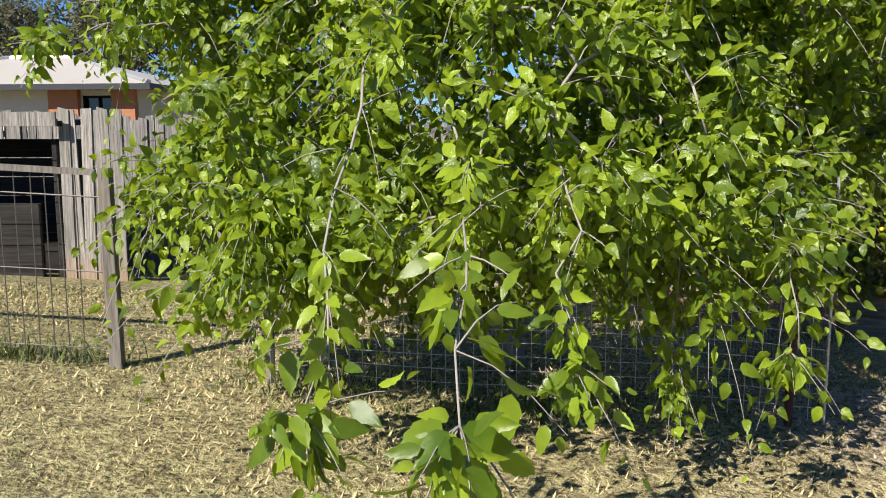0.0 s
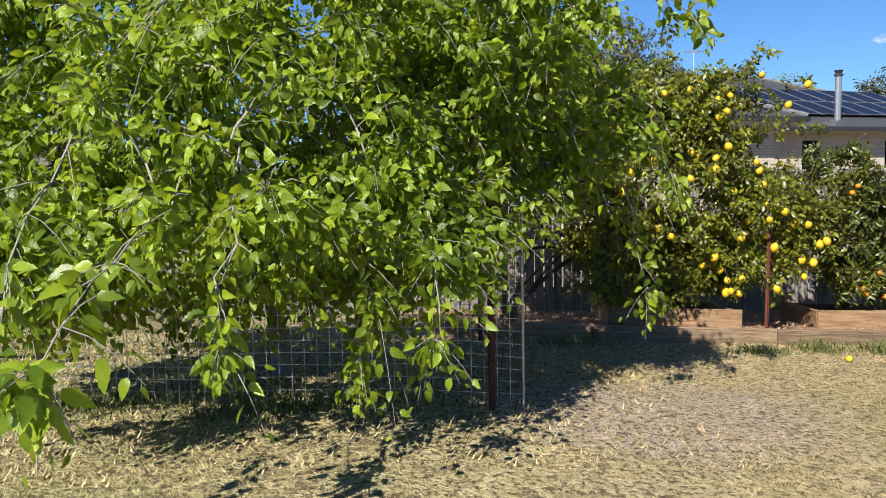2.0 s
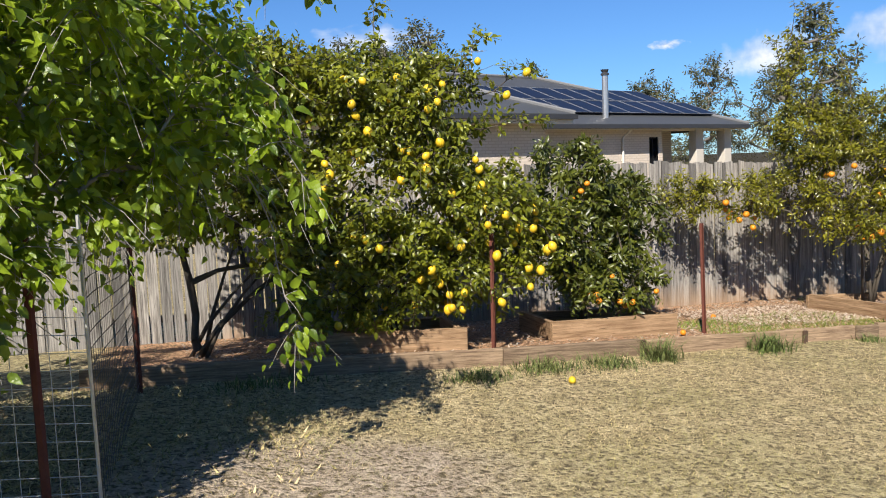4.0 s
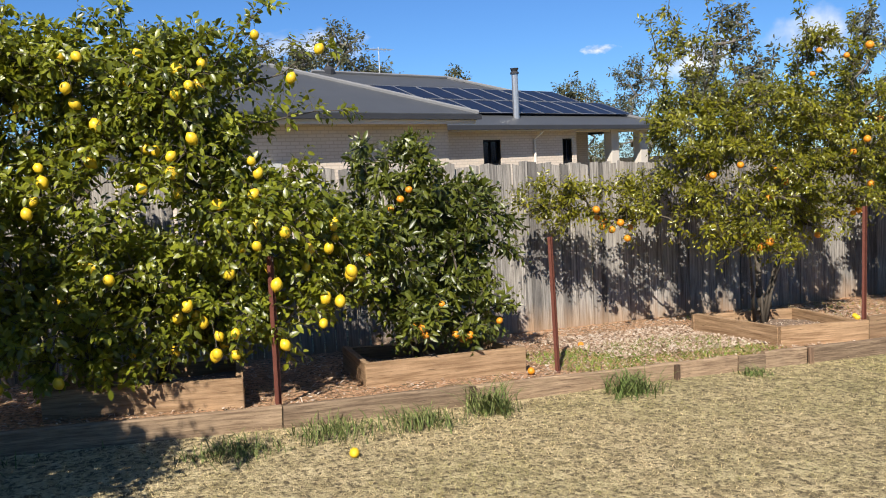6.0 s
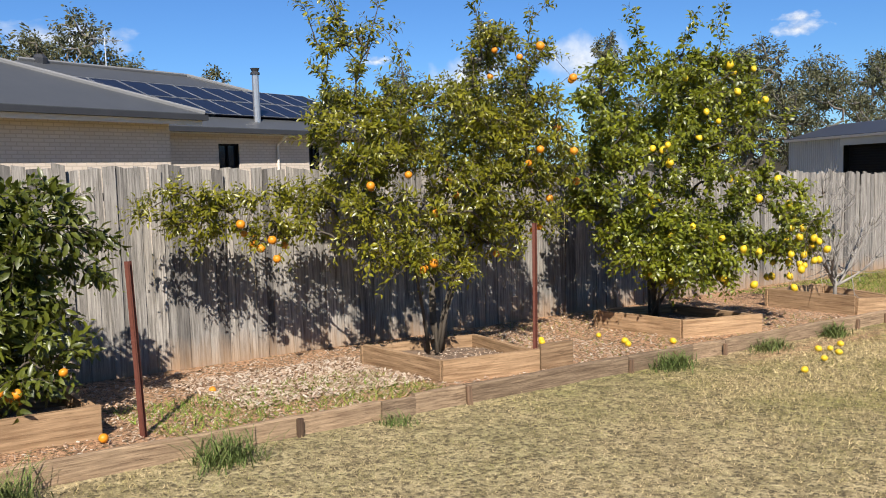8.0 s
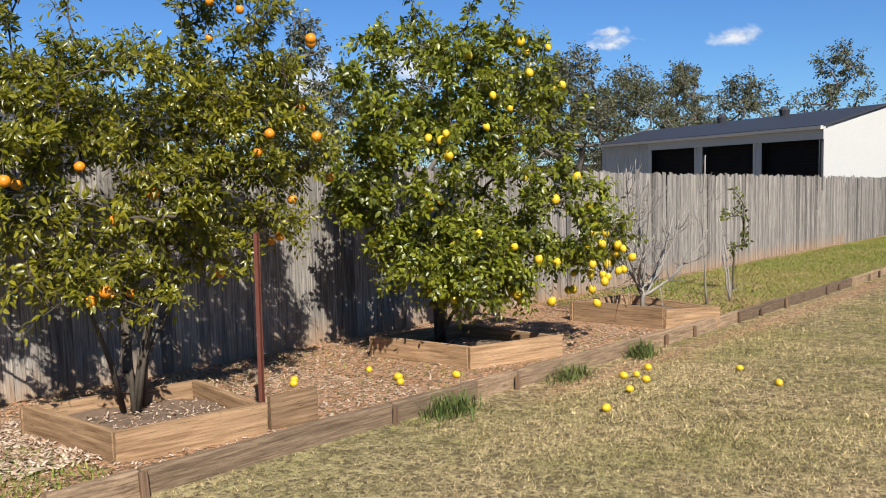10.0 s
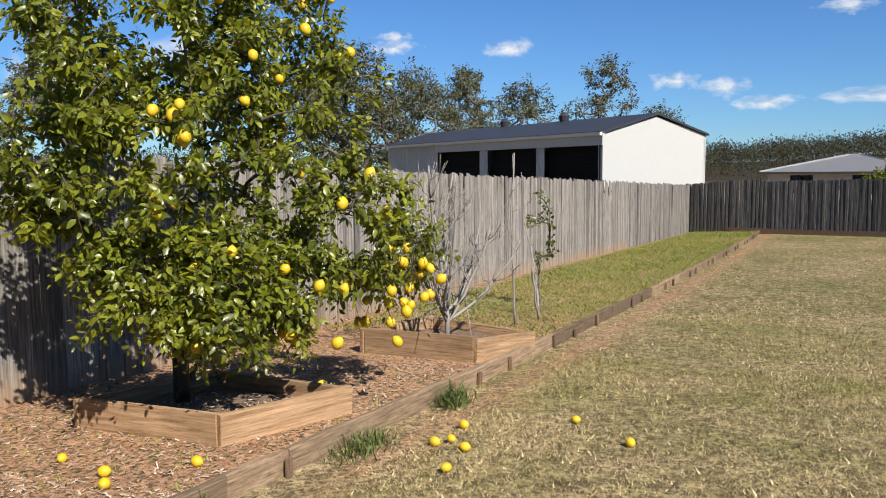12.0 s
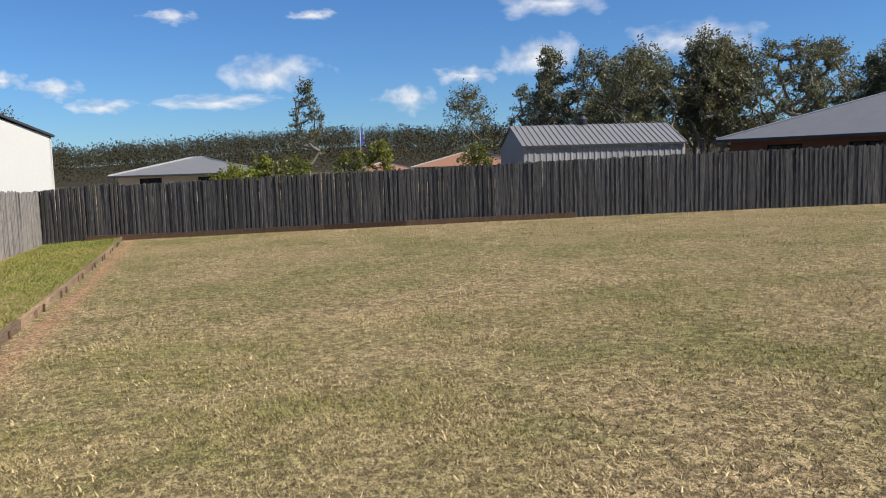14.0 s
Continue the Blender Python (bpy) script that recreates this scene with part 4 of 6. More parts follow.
def mulberry():
    base = (0.45, 5.0, 0.04)
    rng = np.random.default_rng(31)
    lobes = [((0.3, 4.5, 1.75), (1.6, 1.1, 0.85)), ((-0.75, 4.1, 1.25), (0.8, 0.7, 0.6)), ((1.15, 4.2, 1.5), (1.0, 0.8, 0.6)), ((0.15, 3.3, 1.5), (1.2, 0.7, 0.6)), ((1.75, 4.7, 1.9), (0.65, 0.8, 0.75)), ((0.3, 5.0, 2.6), (1.7, 1.1, 0.5)), ((-1.2, 4.5, 2.2), (0.55, 0.5, 0.4)), ((-0.55, 3.3, 1.15), (0.6, 0.5, 0.35)), ((0.9, 3.3, 1.05), (0.6, 0.5, 0.3)), ((1.9, 5.2, 2.6), (0.8, 0.8, 0.6)), ((-0.6, 4.8, 2.6), (0.9, 0.8, 0.5)), ((0.3, 3.7, 2.2), (1.1, 0.6, 0.4)), ((1.75, 3.8, 2.4), (0.55, 0.45, 0.36)), ((0.3, 4.7, 0.95), (1.2, 0.5, 0.4)), ((2.3, 4.5, 1.75), (0.5, 0.5, 0.55))]
    nodes, par, tips = grow(base, (-0.05, -0.1, 0.6), lobes, 570, 31, bend=0.14)
    tree = empty("mulberry_tree", pose(*base), label="big spreading mulberry tree with bright green drooping leaves", category="tree")
    home = Matrix.Translation(-Vector(base))
    wood = limbs(nodes, par, 0.065, 0.0035, 0.6)
    src = np.concatenate((np.repeat(tips, 4), par[tips], par[par[tips]]))
    way = nodes[src] - nodes[np.maximum(par[src], 0)] + np.array((0, -0.05, 0))
    sets = [sprays(nodes[src], way, rng, 13, 0.36, 0.15, 0.45, 0.5, 0.5, 0.03)]
    # long limbs that arch over the wire and hang towards the lawn
    arms = (((0.28, 3.9, 2.45), (0.2, 3.4, 1.9), (0.12, 2.9, 1.32), (0.06, 2.1, 1.2), (0.03, 1.42, 0.98)), ((-0.2, 3.6, 1.9), (-0.3, 2.9, 1.6), (-0.34, 2.3, 1.2), (-0.34, 1.9, 0.84)), ((0.35, 3.5, 1.8), (0.42, 2.9, 1.5), (0.4, 2.5, 1.2), (0.37, 2.3, 0.85)),
            ((0.8, 3.9, 1.9), (0.9, 3.5, 1.5), (0.92, 3.25, 1.0), (0.9, 3.1, 0.6)), ((1.2, 3.9, 1.8), (1.25, 3.3, 1.5), (1.25, 2.95, 1.1), (1.22, 2.8, 0.75)), ((2.0, 4.4, 2.2), (2.5, 4.5, 1.8), (2.8, 4.4, 1.2), (2.85, 4.35, 0.7)), ((2.2, 4.2, 2.3), (2.7, 4.1, 1.9), (2.85, 4.0, 1.45)), ((2.0, 4.0, 2.5), (2.5, 3.8, 2.6), (2.8, 3.7, 2.35)), ((1.6, 4.0, 1.7), (1.62, 3.6, 1.35), (1.6, 3.4, 0.95)),
            ((-1.3, 4.2, 2.0), (-1.6, 3.9, 2.05), (-1.75, 3.7, 1.9)), ((0.1, 3.8, 2.3), (0.5, 3.2, 2.35), (0.75, 2.8, 2.6)), ((0.0, 3.8, 2.2), (-0.3, 3.0, 2.2), (-0.45, 2.6, 2.5)))
    for arm in arms:
        root = nodes[np.argmin(np.linalg.norm(nodes - np.array(arm[0]), axis=1))]
        pts = [Vector(root)] + [Vector(q) for q in arm]
        fine = []
        for i in range(len(pts) - 1):
            for k in range(3):
                fine.append(pts[i].lerp(pts[i + 1], k / 3) + Vector(rng.normal(0, 0.022, 3)))
        fine.append(pts[-1])
        wood.tube(fine, list(np.linspace(0.008, 0.0025, len(fine))), 6)
        at = np.array([tuple(q) for q in fine])[4:]
        ends = np.concatenate((np.repeat(at, 2, 0), np.repeat(at[-1:], 5, 0)))
        ways = np.concatenate((np.repeat(np.gradient(at, axis=0), 2, 0), np.repeat(at[-1:] - at[-3:-2], 5, 0)))
        sets.append(sprays(ends, ways * 4, rng, 7, 0.22, 0.1, 0.35, 0.6, 0.45, 0.025))
    p, d, nrm, ps = (np.concatenate([q[i] for q in sets]) for i in range(4))
    for q in sets:
        add_twigs(wood, q[4], 0.0026)
    part("trunk", wood, M_PALEBARK, tree, at=home, smooth=True)
    keep = (p[:, 2] > 0.36 + 0.3 * ((p[:, 0] > 0.5) & (p[:, 1] > 3.4) & (p[:, 1] < 4.2))) & (p[:, 1] > 1.2)
    p, d, nrm, ps = p[keep], d[keep], nrm[keep], ps[keep]
    sz = (0.078 + 0.012 * (p[:, 1] < 2.0)) * ps * rng.uniform(0.7, 1.25, len(p))
    near = np.argsort(p[:, 1] * 1.0 + 0.15 * np.abs(p[:, 0]))[:290]
    mask = np.ones(len(p), bool)
    mask[near] = False
    tagged(part("crown", leaf_mesh("crown", p[mask], d[mask], nrm[mask], sz[mask], broad_leaf(0.3, 0.1, 0.3), M_MULBERRY), None, tree, at=home), kind="stuff")
    kinds = [toothed_leaf(s) for s in range(4)]
    for i in near:
        y = Vector(d[i]).normalized()
        x = y.cross(Vector(nrm[i])).normalized()
        m = Matrix((x, y, x.cross(y))).transposed().to_4x4()
        m.translation = Vector(p[i]) - Vector(base)
        part("leaf", kinds[i % 4], None, tree, at=m @ Matrix.Scale(sz[i] * 1.08, 4))


def toothed_leaf(seed):
    """A broad pointed leaf with a toothed edge, folded at the midrib."""
    rng = np.random.default_rng(90 + seed)
    n = 9
    prof = [0.235 * (math.sin(math.pi * u ** 0.62) ** 0.8) for u in np.linspace(0, 1, n + 1)]
    fold, droop = rng.uniform(0.1, 0.3), rng.uniform(0.1, 0.32)
    bd = Build()
    mid = [(0.02 * math.sin(3 * u + seed), u, -droop * u * u) for u in np.linspace(0, 1, n + 1)]
    vs = list(mid)
    for sgn in (-1, 1):
        for i, u in enumerate(np.linspace(0, 1, n + 1)):
            w = prof[i] * (1 + (0.07 if i % 2 else -0.05)) * (1 + rng.normal(0, 0.03))
            vs.append((mid[i][0] + sgn * w, u + (0.03 if i % 2 else 0), mid[i][2] + w * fold + 0.02 * math.sin(7 * u + seed)))
    k = n + 1
    fs = []
    for i in range(n):
        fs.append((i, i + 1, k + i + 1, k + i))
        fs.append((i, 2 * k + i, 2 * k + i + 1, i + 1))
    bd.add(vs, fs)
    return bd.mesh("leaf", M_MULBERRYLEAF, True)


mulberry()


def bare_tree(name, base, fork, lobes, n, seed, trunk_r, label, bark, buds=0):
    rng = np.random.default_rng(seed)
    nodes, par, tips = grow(base, fork, lobes, n, seed, bend=0.06, steps=3)
    tree = empty(name, pose(*base), label=label, category="tree")
    home = Matrix.Translation(-Vector(base))
    part("trunk", limbs(nodes, par, trunk_r, 0.0035, 0.55), bark, tree, at=home, smooth=True)
    if buds:
        p, d, nrm = foliage(nodes, par, tips, rng, buds, 0.09)
        tagged(part("leaves", leaf_mesh("leaves", p, d, nrm, 0.06 * rng.uniform(0.5, 1.2, len(p)), leaf_shape(0.3), M_MANDLEAF), None, tree, at=home), kind="stuff")
    return tree


def twiggy(name, base, stems, label, seed, r0, lift=0.25, twigs=7, twig_len=0.3):
    """A leafless tree of thin upright stems with side twigs; stems are (way, length)."""
    rng = np.random.default_rng(seed)
    tree = empty(name, pose(*base), label=label, category="tree")
    bd = Build()
    for (dx, dy, dz), ln in stems:
        w = Vector((dx, dy, dz)).normalized()
        p, pts = Vector((0, 0, lift * rng.uniform(0.2, 1.0))), []
        n = 9
        for i in range(n + 1):
            pts.append(p.copy())
            w = (w + Vector((*rng.normal(0, 0.1, 2), 0.1 + 0.05 * rng.normal()))).normalized()
            p += w * ln / n
        rad = [r0 * (0.5 + 0.5 * rng.uniform()) * (1 - 0.62 * i / n) + 0.003 for i in range(n + 1)]
        bd.tube(pts, rad, 6)
        for _ in range(twigs):
            i = int(rng.integers(2, n))
            d = (w * 0.3 + Vector(rng.normal(0, 1, 3)) * 0.6 + Vector((0, 0, 0.45))).normalized()
            q, tw = pts[i], [pts[i]]
            l = twig_len * rng.uniform(0.4, 1.1)
            for _k in range(4):
                d = (d + Vector((*rng.normal(0, 0.15, 2), 0.12))).normalized()
                q = q + d * l / 4
                tw.append(q)
            bd.tube(tw, [rad[i] * 0.6, rad[i] * 0.45, 0.004, 0.003, 0.002], 4)
            if rng.uniform() < 0.6:
                d2 = (d + Vector(rng.normal(0, 0.6, 3))).normalized()
                bd.tube([tw[2], tw[2] + d2 * l * 0.35, tw[2] + d2 * l * 0.5 + Vector((0, 0, 0.06))], [0.004, 0.003, 0.002], 4)
    if lift:
        bd.tube([(0, 0, -0.1), (0.01, 0, lift * 0.5), (-0.01, 0.01, lift)], [r0 * 1.7, r0 * 1.4, r0], 8)
    part("trunk", bd, M_PALEBARK, tree, smooth=True)


twiggy("fig_tree", (15.8, 6.15, -0.36), [((-0.3, 0.0, 1), 1.35), ((-0.6, 0.1, 0.8), 1.25), ((-0.12, -0.2, 1), 1.3), ((0.25, 0.1, 1), 1.2), ((-0.95, 0.0, 0.5), 1.1), ((0.5, -0.2, 0.6), 1.0), ((1.0, -0.1, 0.12), 1.3), ((0.8, -0.3, 0.2), 1.2), ((-0.4, 0.3, 0.9), 1.2), ((0.9, 0.2, 0.2), 1.0), ((-1.0, -0.2, 0.25), 0.8), ((-0.75, 0.3, 0.7), 1.2), ((0.1, 0.3, 1), 1.4)],
       "leafless pale fig tree pruned low in its bed", 41, 0.017, 0.3, 13, 0.42)
twiggy("bare_sapling", (17.5, 6.0, -0.58), [((0.02, 0.0, 1), 1.95)], "tall thin leafless sapling beside the fence", 42, 0.014, 0.0, 9, 0.4)
twiggy("bare_sapling", (18.1, 5.9, -0.6), [((0.35, 0.1, 0.9), 1.2), ((-0.5, 0.0, 0.5), 0.7)], "short leafless sapling with leaning stems", 44, 0.016, 0.0, 5, 0.25)
bare_tree("young_citrus", (19.2, 6.2, -0.62), (0.02, 0, 0.5), [((19.2, 6.2, 0.4), (0.25, 0.25, 0.5))], 12, 43, 0.015, "thin young citrus with few dark leaves", M_BARK, 14)


# ---- gum trees ----
LEAF_QUAD = (np.array(((0, 0, 0), (0.22, 0.5, 0.1), (0, 1, 0), (-0.22, 0.5, 0.1))), np.array(((0, 1, 2, 3),)))


def gum(name, h, width, seed, lobes_n, leaf, per, n, bare=0.45, mat=None):
    """Tall eucalypt at the origin: leaning trunk, open limbs and clumped crown."""
    rng = np.random.default_rng(seed)
    lobes = []
    for i in range(lobes_n):
        t = bare + (1 - bare) * ((i + 0.5) / lobes_n) ** 0.8
        ang = i * 2.4 + rng.uniform(-0.5, 0.5)
        r = width * 0.5 * math.sin(math.pi * min(0.97, 0.25 + 0.72 * (t - bare) / (1 - bare))) * rng.uniform(0.55, 1.05)
        k = width * rng.uniform(0.13, 0.22)
        lobes.append(((math.cos(ang) * r, math.sin(ang) * r, h * t), (k, k, k * rng.uniform(0.6, 0.85))))
    nodes, par, tips = grow((0, 0, -0.5), (rng.normal(0, 0.3), rng.normal(0, 0.3), h * bare * 0.7), lobes, n, seed, bend=0.05, steps=2, rise=-0.12)
    tree = empty(name, pose(0, 0, -60), label="tall grey-green gum tree with pale trunk", category="tree", group="gum trees beyond the fences")
    part("trunk", limbs(nodes, par, h * 0.017, 0.02, 0.5, 5), M_GUMBARK, tree, smooth=True)
    p, d, nrm = foliage(nodes, par, tips, rng, per, width * 0.12, up=0.0, hang=0.8, inner=0.1)
    sz = leaf * rng.uniform(0.6, 1.3, len(p))
    tagged(part("crown", leaf_mesh("crown", p, d, nrm, sz, LEAF_QUAD, mat or M_GUMLEAF), None, tree), kind="stuff")
    return tree


GUMS = [gum("gum_tree", 13, 6.5, 51, 20, 0.3, 38, 100, 0.35), gum("gum_tree", 12, 4.8, 52, 18, 0.28, 36, 90, 0.3), gum("gum_tree", 11, 7.2, 53, 24, 0.3, 38, 115, 0.25), gum("gum_tree", 14, 4.2, 54, 16, 0.27, 36, 80, 0.4)]
GUM_H = (13.9, 12.9, 11.9, 14.8)
GUM_AT = [(40.2, 37.1, 10.6, 1), (23.7, 58.6, 12.6, 0), (20.9, 59.4, 11.4, 3), (16.6, 60.5, 11.0, 2), (31.3, 55.5, 9.3, 1), (48.8, 34.9, 10.3, 3), (58.2, 29.2, 9.6, 0), (54, 33, 8.6, 2), (63, 31, 8.0, 2), (12, 58, 9.5, 0), (62, 36, 9.0, 0), (7, 56, 10, 1),
          (77.9, 16.7, 10.6, 0), (70.1, 26.1, 9.6, 3), (71.5, 22.0, 8.4, 2), (57, 30.7, 9.4, 1), (66, 25, 8.8, 0), (74, 28, 9.2, 3), (68, 30, 9.6, 2), (83, 13, 7.0, 2), (61, 26, 7.6, 2), (64, 34, 10.0, 3),
          (-20.3, 40.2, 8.4, 0), (-16.7, 41.1, 9.0, 1), (-24, 42, 9.6, 2), (-12, 44, 8.6, 3), (-28, 39, 8.5, 0), (-8, 46, 9.5, 2), (-2, 52, 9, 0), (-19, 46, 10.5, 2), (2, 55, 10, 1),
          (98.1, -15.4, 10.8, 1), (83.7, -28, 8.8, 2), (80.2, -35, 12.4, 3),
          (13.5, 60, 11.5, 2), (18.5, 62, 11.8, 0), (26, 60, 10.8, 2), (10.5, 57, 12, 1), (22, 64, 12, 2), (28.5, 62, 9.8, 0), (-22, 44, 9, 2), (-18, 43, 9.5, 1), (-25, 45, 10, 0), (-14, 45, 9.5, 2), (-29, 46, 9.5, 2), (47.6, 55, 9.9, 0), (43, 57, 8.6, 2), (52, 52, 9.2, 2), (56, 50, 8.2, 0)]
rngf = np.random.default_rng(77)
for i in range(46):
    t = i / 45
    x, y = 79 - 26 * t + rngf.normal(0, 4), -33 - 26 * t + rngf.normal(0, 4)
    GUM_AT.append((x, y, 8.0 + 3.0 * smooth01(0.0, 0.35, t) - 3.0 * smooth01(0.45, 1.0, t) + rngf.normal(0, 0.8), int(rngf.integers(4))))
for i, (x, y, top, k) in enumerate(GUM_AT):
    z = gz(x, y)
    s = (top - z) / GUM_H[k]
    wide = s * rngf.uniform(0.9, 1.15)
    copy_thing(GUMS[k], pose(x, y, z, 0, 0, (i * 67) % 360)).scale = (wide, wide, s)
for g in GUMS:
    for o in list(g.children_recursive) + [g]:
        bpy.data.objects.remove(o)


def far_woods():
    """The wooded ridge: trunks and leaf clumps of many small trees in one mesh."""
    rng = np.random.default_rng(88)
    n = 4200
    ang = np.where(rng.uniform(0, 1, n) < 0.6, rng.uniform(-0.75, 0.35, n), rng.uniform(-1.2, 2.2, n))
    r = 130 + 310 * rng.uniform(0, 1, n) ** 0.75
    x, y = 10 + r * np.cos(ang), r * np.sin(ang)
    z = ground_z(x, y)
    h = rng.uniform(6, 10.5, n) * np.clip((r - 20) / 260, 0.55, 1.0)
    k = 64
    c = np.repeat(np.stack((x, y, z + h * 0.52), 1), k, 0)
    hh = np.repeat(h, k)
    off = unit(rng.normal(size=(n * k, 3))) * (rng.uniform(0.2, 1, n * k) ** 0.5)[:, None] * np.stack((hh * 0.34, hh * 0.34, hh * 0.47), 1)
    d = unit(rng.normal(size=(n * k, 3)) + np.array((0, 0, -0.5)))
    nrm = unit(rng.normal(size=(n * k, 3)) * 0.8 + np.array((-0.3, -0.4, 0.8)))
    ob = part("far_woods", leaf_mesh("far_woods", c + off, d, nrm, hh * 0.084 * rng.uniform(0.6, 1.3, n * k), LEAF_QUAD, M_WOODSLEAF), None)
    tagged(ob, "distant olive-brown wooded ridge", "woods", kind="stuff")


far_woods()


# ---- houses and sheds ----
def hip_roof(u0, u1, v0, v1, z, rise, over=0.0, th=0.06):
    """A hipped roof shell, ridge along u."""
    w = (v1 - v0) / 2
    bd = Build()
    vs = [(u0, v0, z), (u1, v0, z), (u1, v1, z), (u0, v1, z), (u0 + w, v0 + w, z + rise), (u1 - w, v0 + w, z + rise)]
    vs += [(a, b, c - th) for a, b, c in vs[:4]]
    bd.add(vs, [(0, 1, 5, 4), (1, 2, 5), (2, 3, 4, 5), (3, 0, 4), (9, 8, 7, 6)] + [(6 + i, 6 + (i + 1) % 4, (i + 1) % 4, i) for i in range(4)])
    return bd


def gutter(u0, u1, v0, v1, z):
    bd = Build()
    for a, b in (((u0, v0), (u1, v0)), ((u1, v0), (u1, v1)), ((u1, v1), (u0, v1)), ((u0, v1), (u0, v0))):
        a, b = Vector(a), Vector(b)
        d = b - a
        m = Matrix.Rotation(math.atan2(d.y, d.x), 3, "Z")
        c = (a + b) / 2
        bd.box((c.x, c.y, z - 0.08), (d.length + 0.1, 0.12, 0.13), m)
    return bd


def wall_with_holes(u0, u1, z0, z1, holes, th=0.2):
    """A wall along x with rectangular openings through it; holes are (u0, u1, z0, z1)."""
    bd = Build()
    us = sorted({u0, u1, *[h[0] for h in holes], *[h[1] for h in holes]})
    zs = sorted({z0, z1, *[h[2] for h in holes], *[h[3] for h in holes]})
    nz = len(zs)
    idx = lambda i, j, k: (i * nz + j) * 2 + k
    solid = lambda i, j: 0 <= i < len(us) - 1 and 0 <= j < nz - 1 and not any(h[0] < (us[i] + us[i + 1]) / 2 < h[1] and h[2] < (zs[j] + zs[j + 1]) / 2 < h[3] for h in holes)
    fs = []
    for i in range(len(us) - 1):
        for j in range(nz - 1):
            if solid(i, j):
                q = ((i, j), (i + 1, j), (i + 1, j + 1), (i, j + 1))
                fs.append(tuple(idx(*p, 0) for p in q))
                fs.append(tuple(idx(*p, 1) for p in q[::-1]))
                for (p, r), (di, dj) in zip(((q[0], q[1]), (q[1], q[2]), (q[2], q[3]), (q[3], q[0])), ((0, -1), (1, 0), (0, 1), (-1, 0))):
                    if not solid(i + di, j + dj):
                        fs.append((idx(*p, 1), idx(*r, 1), idx(*r, 0), idx(*p, 0)))
    bd.add([(u, s, z) for u in us for z in zs for s in (-th / 2, th / 2)], fs)
    return bd


M_GLASS = plain("dark_window_glass", (0.012, 0.014, 0.018), (0.02, 0.022, 0.026), 2, 0.08, 0, 0.0, 0.6)


def window(parent, u0, u1, z0, z1, v):
    w = part("window", Build().box(((u0 + u1) / 2, v + 0.06, (z0 + z1) / 2), (u1 - u0, 0.02, z1 - z0)), M_GLASS, parent, "dark glass sliding window")
    fr = Build()
    for c, s in ((((u0 + u1) / 2, v, z1 - 0.025), (u1 - u0, 0.07, 0.05)), (((u0 + u1) / 2, v, z0 + 0.025), (u1 - u0, 0.07, 0.05)), ((u0 + 0.025, v, (z0 + z1) / 2), (0.05, 0.07, z1 - z0)), ((u1 - 0.025, v, (z0 + z1) / 2), (0.05, 0.07, z1 - z0)), (((u0 + u1) / 2, v + 0.02, (z0 + z1) / 2), (0.04, 0.05, z1 - z0))):
        fr.box(c, s)
    part("window_frame", fr, M_DARK, w)


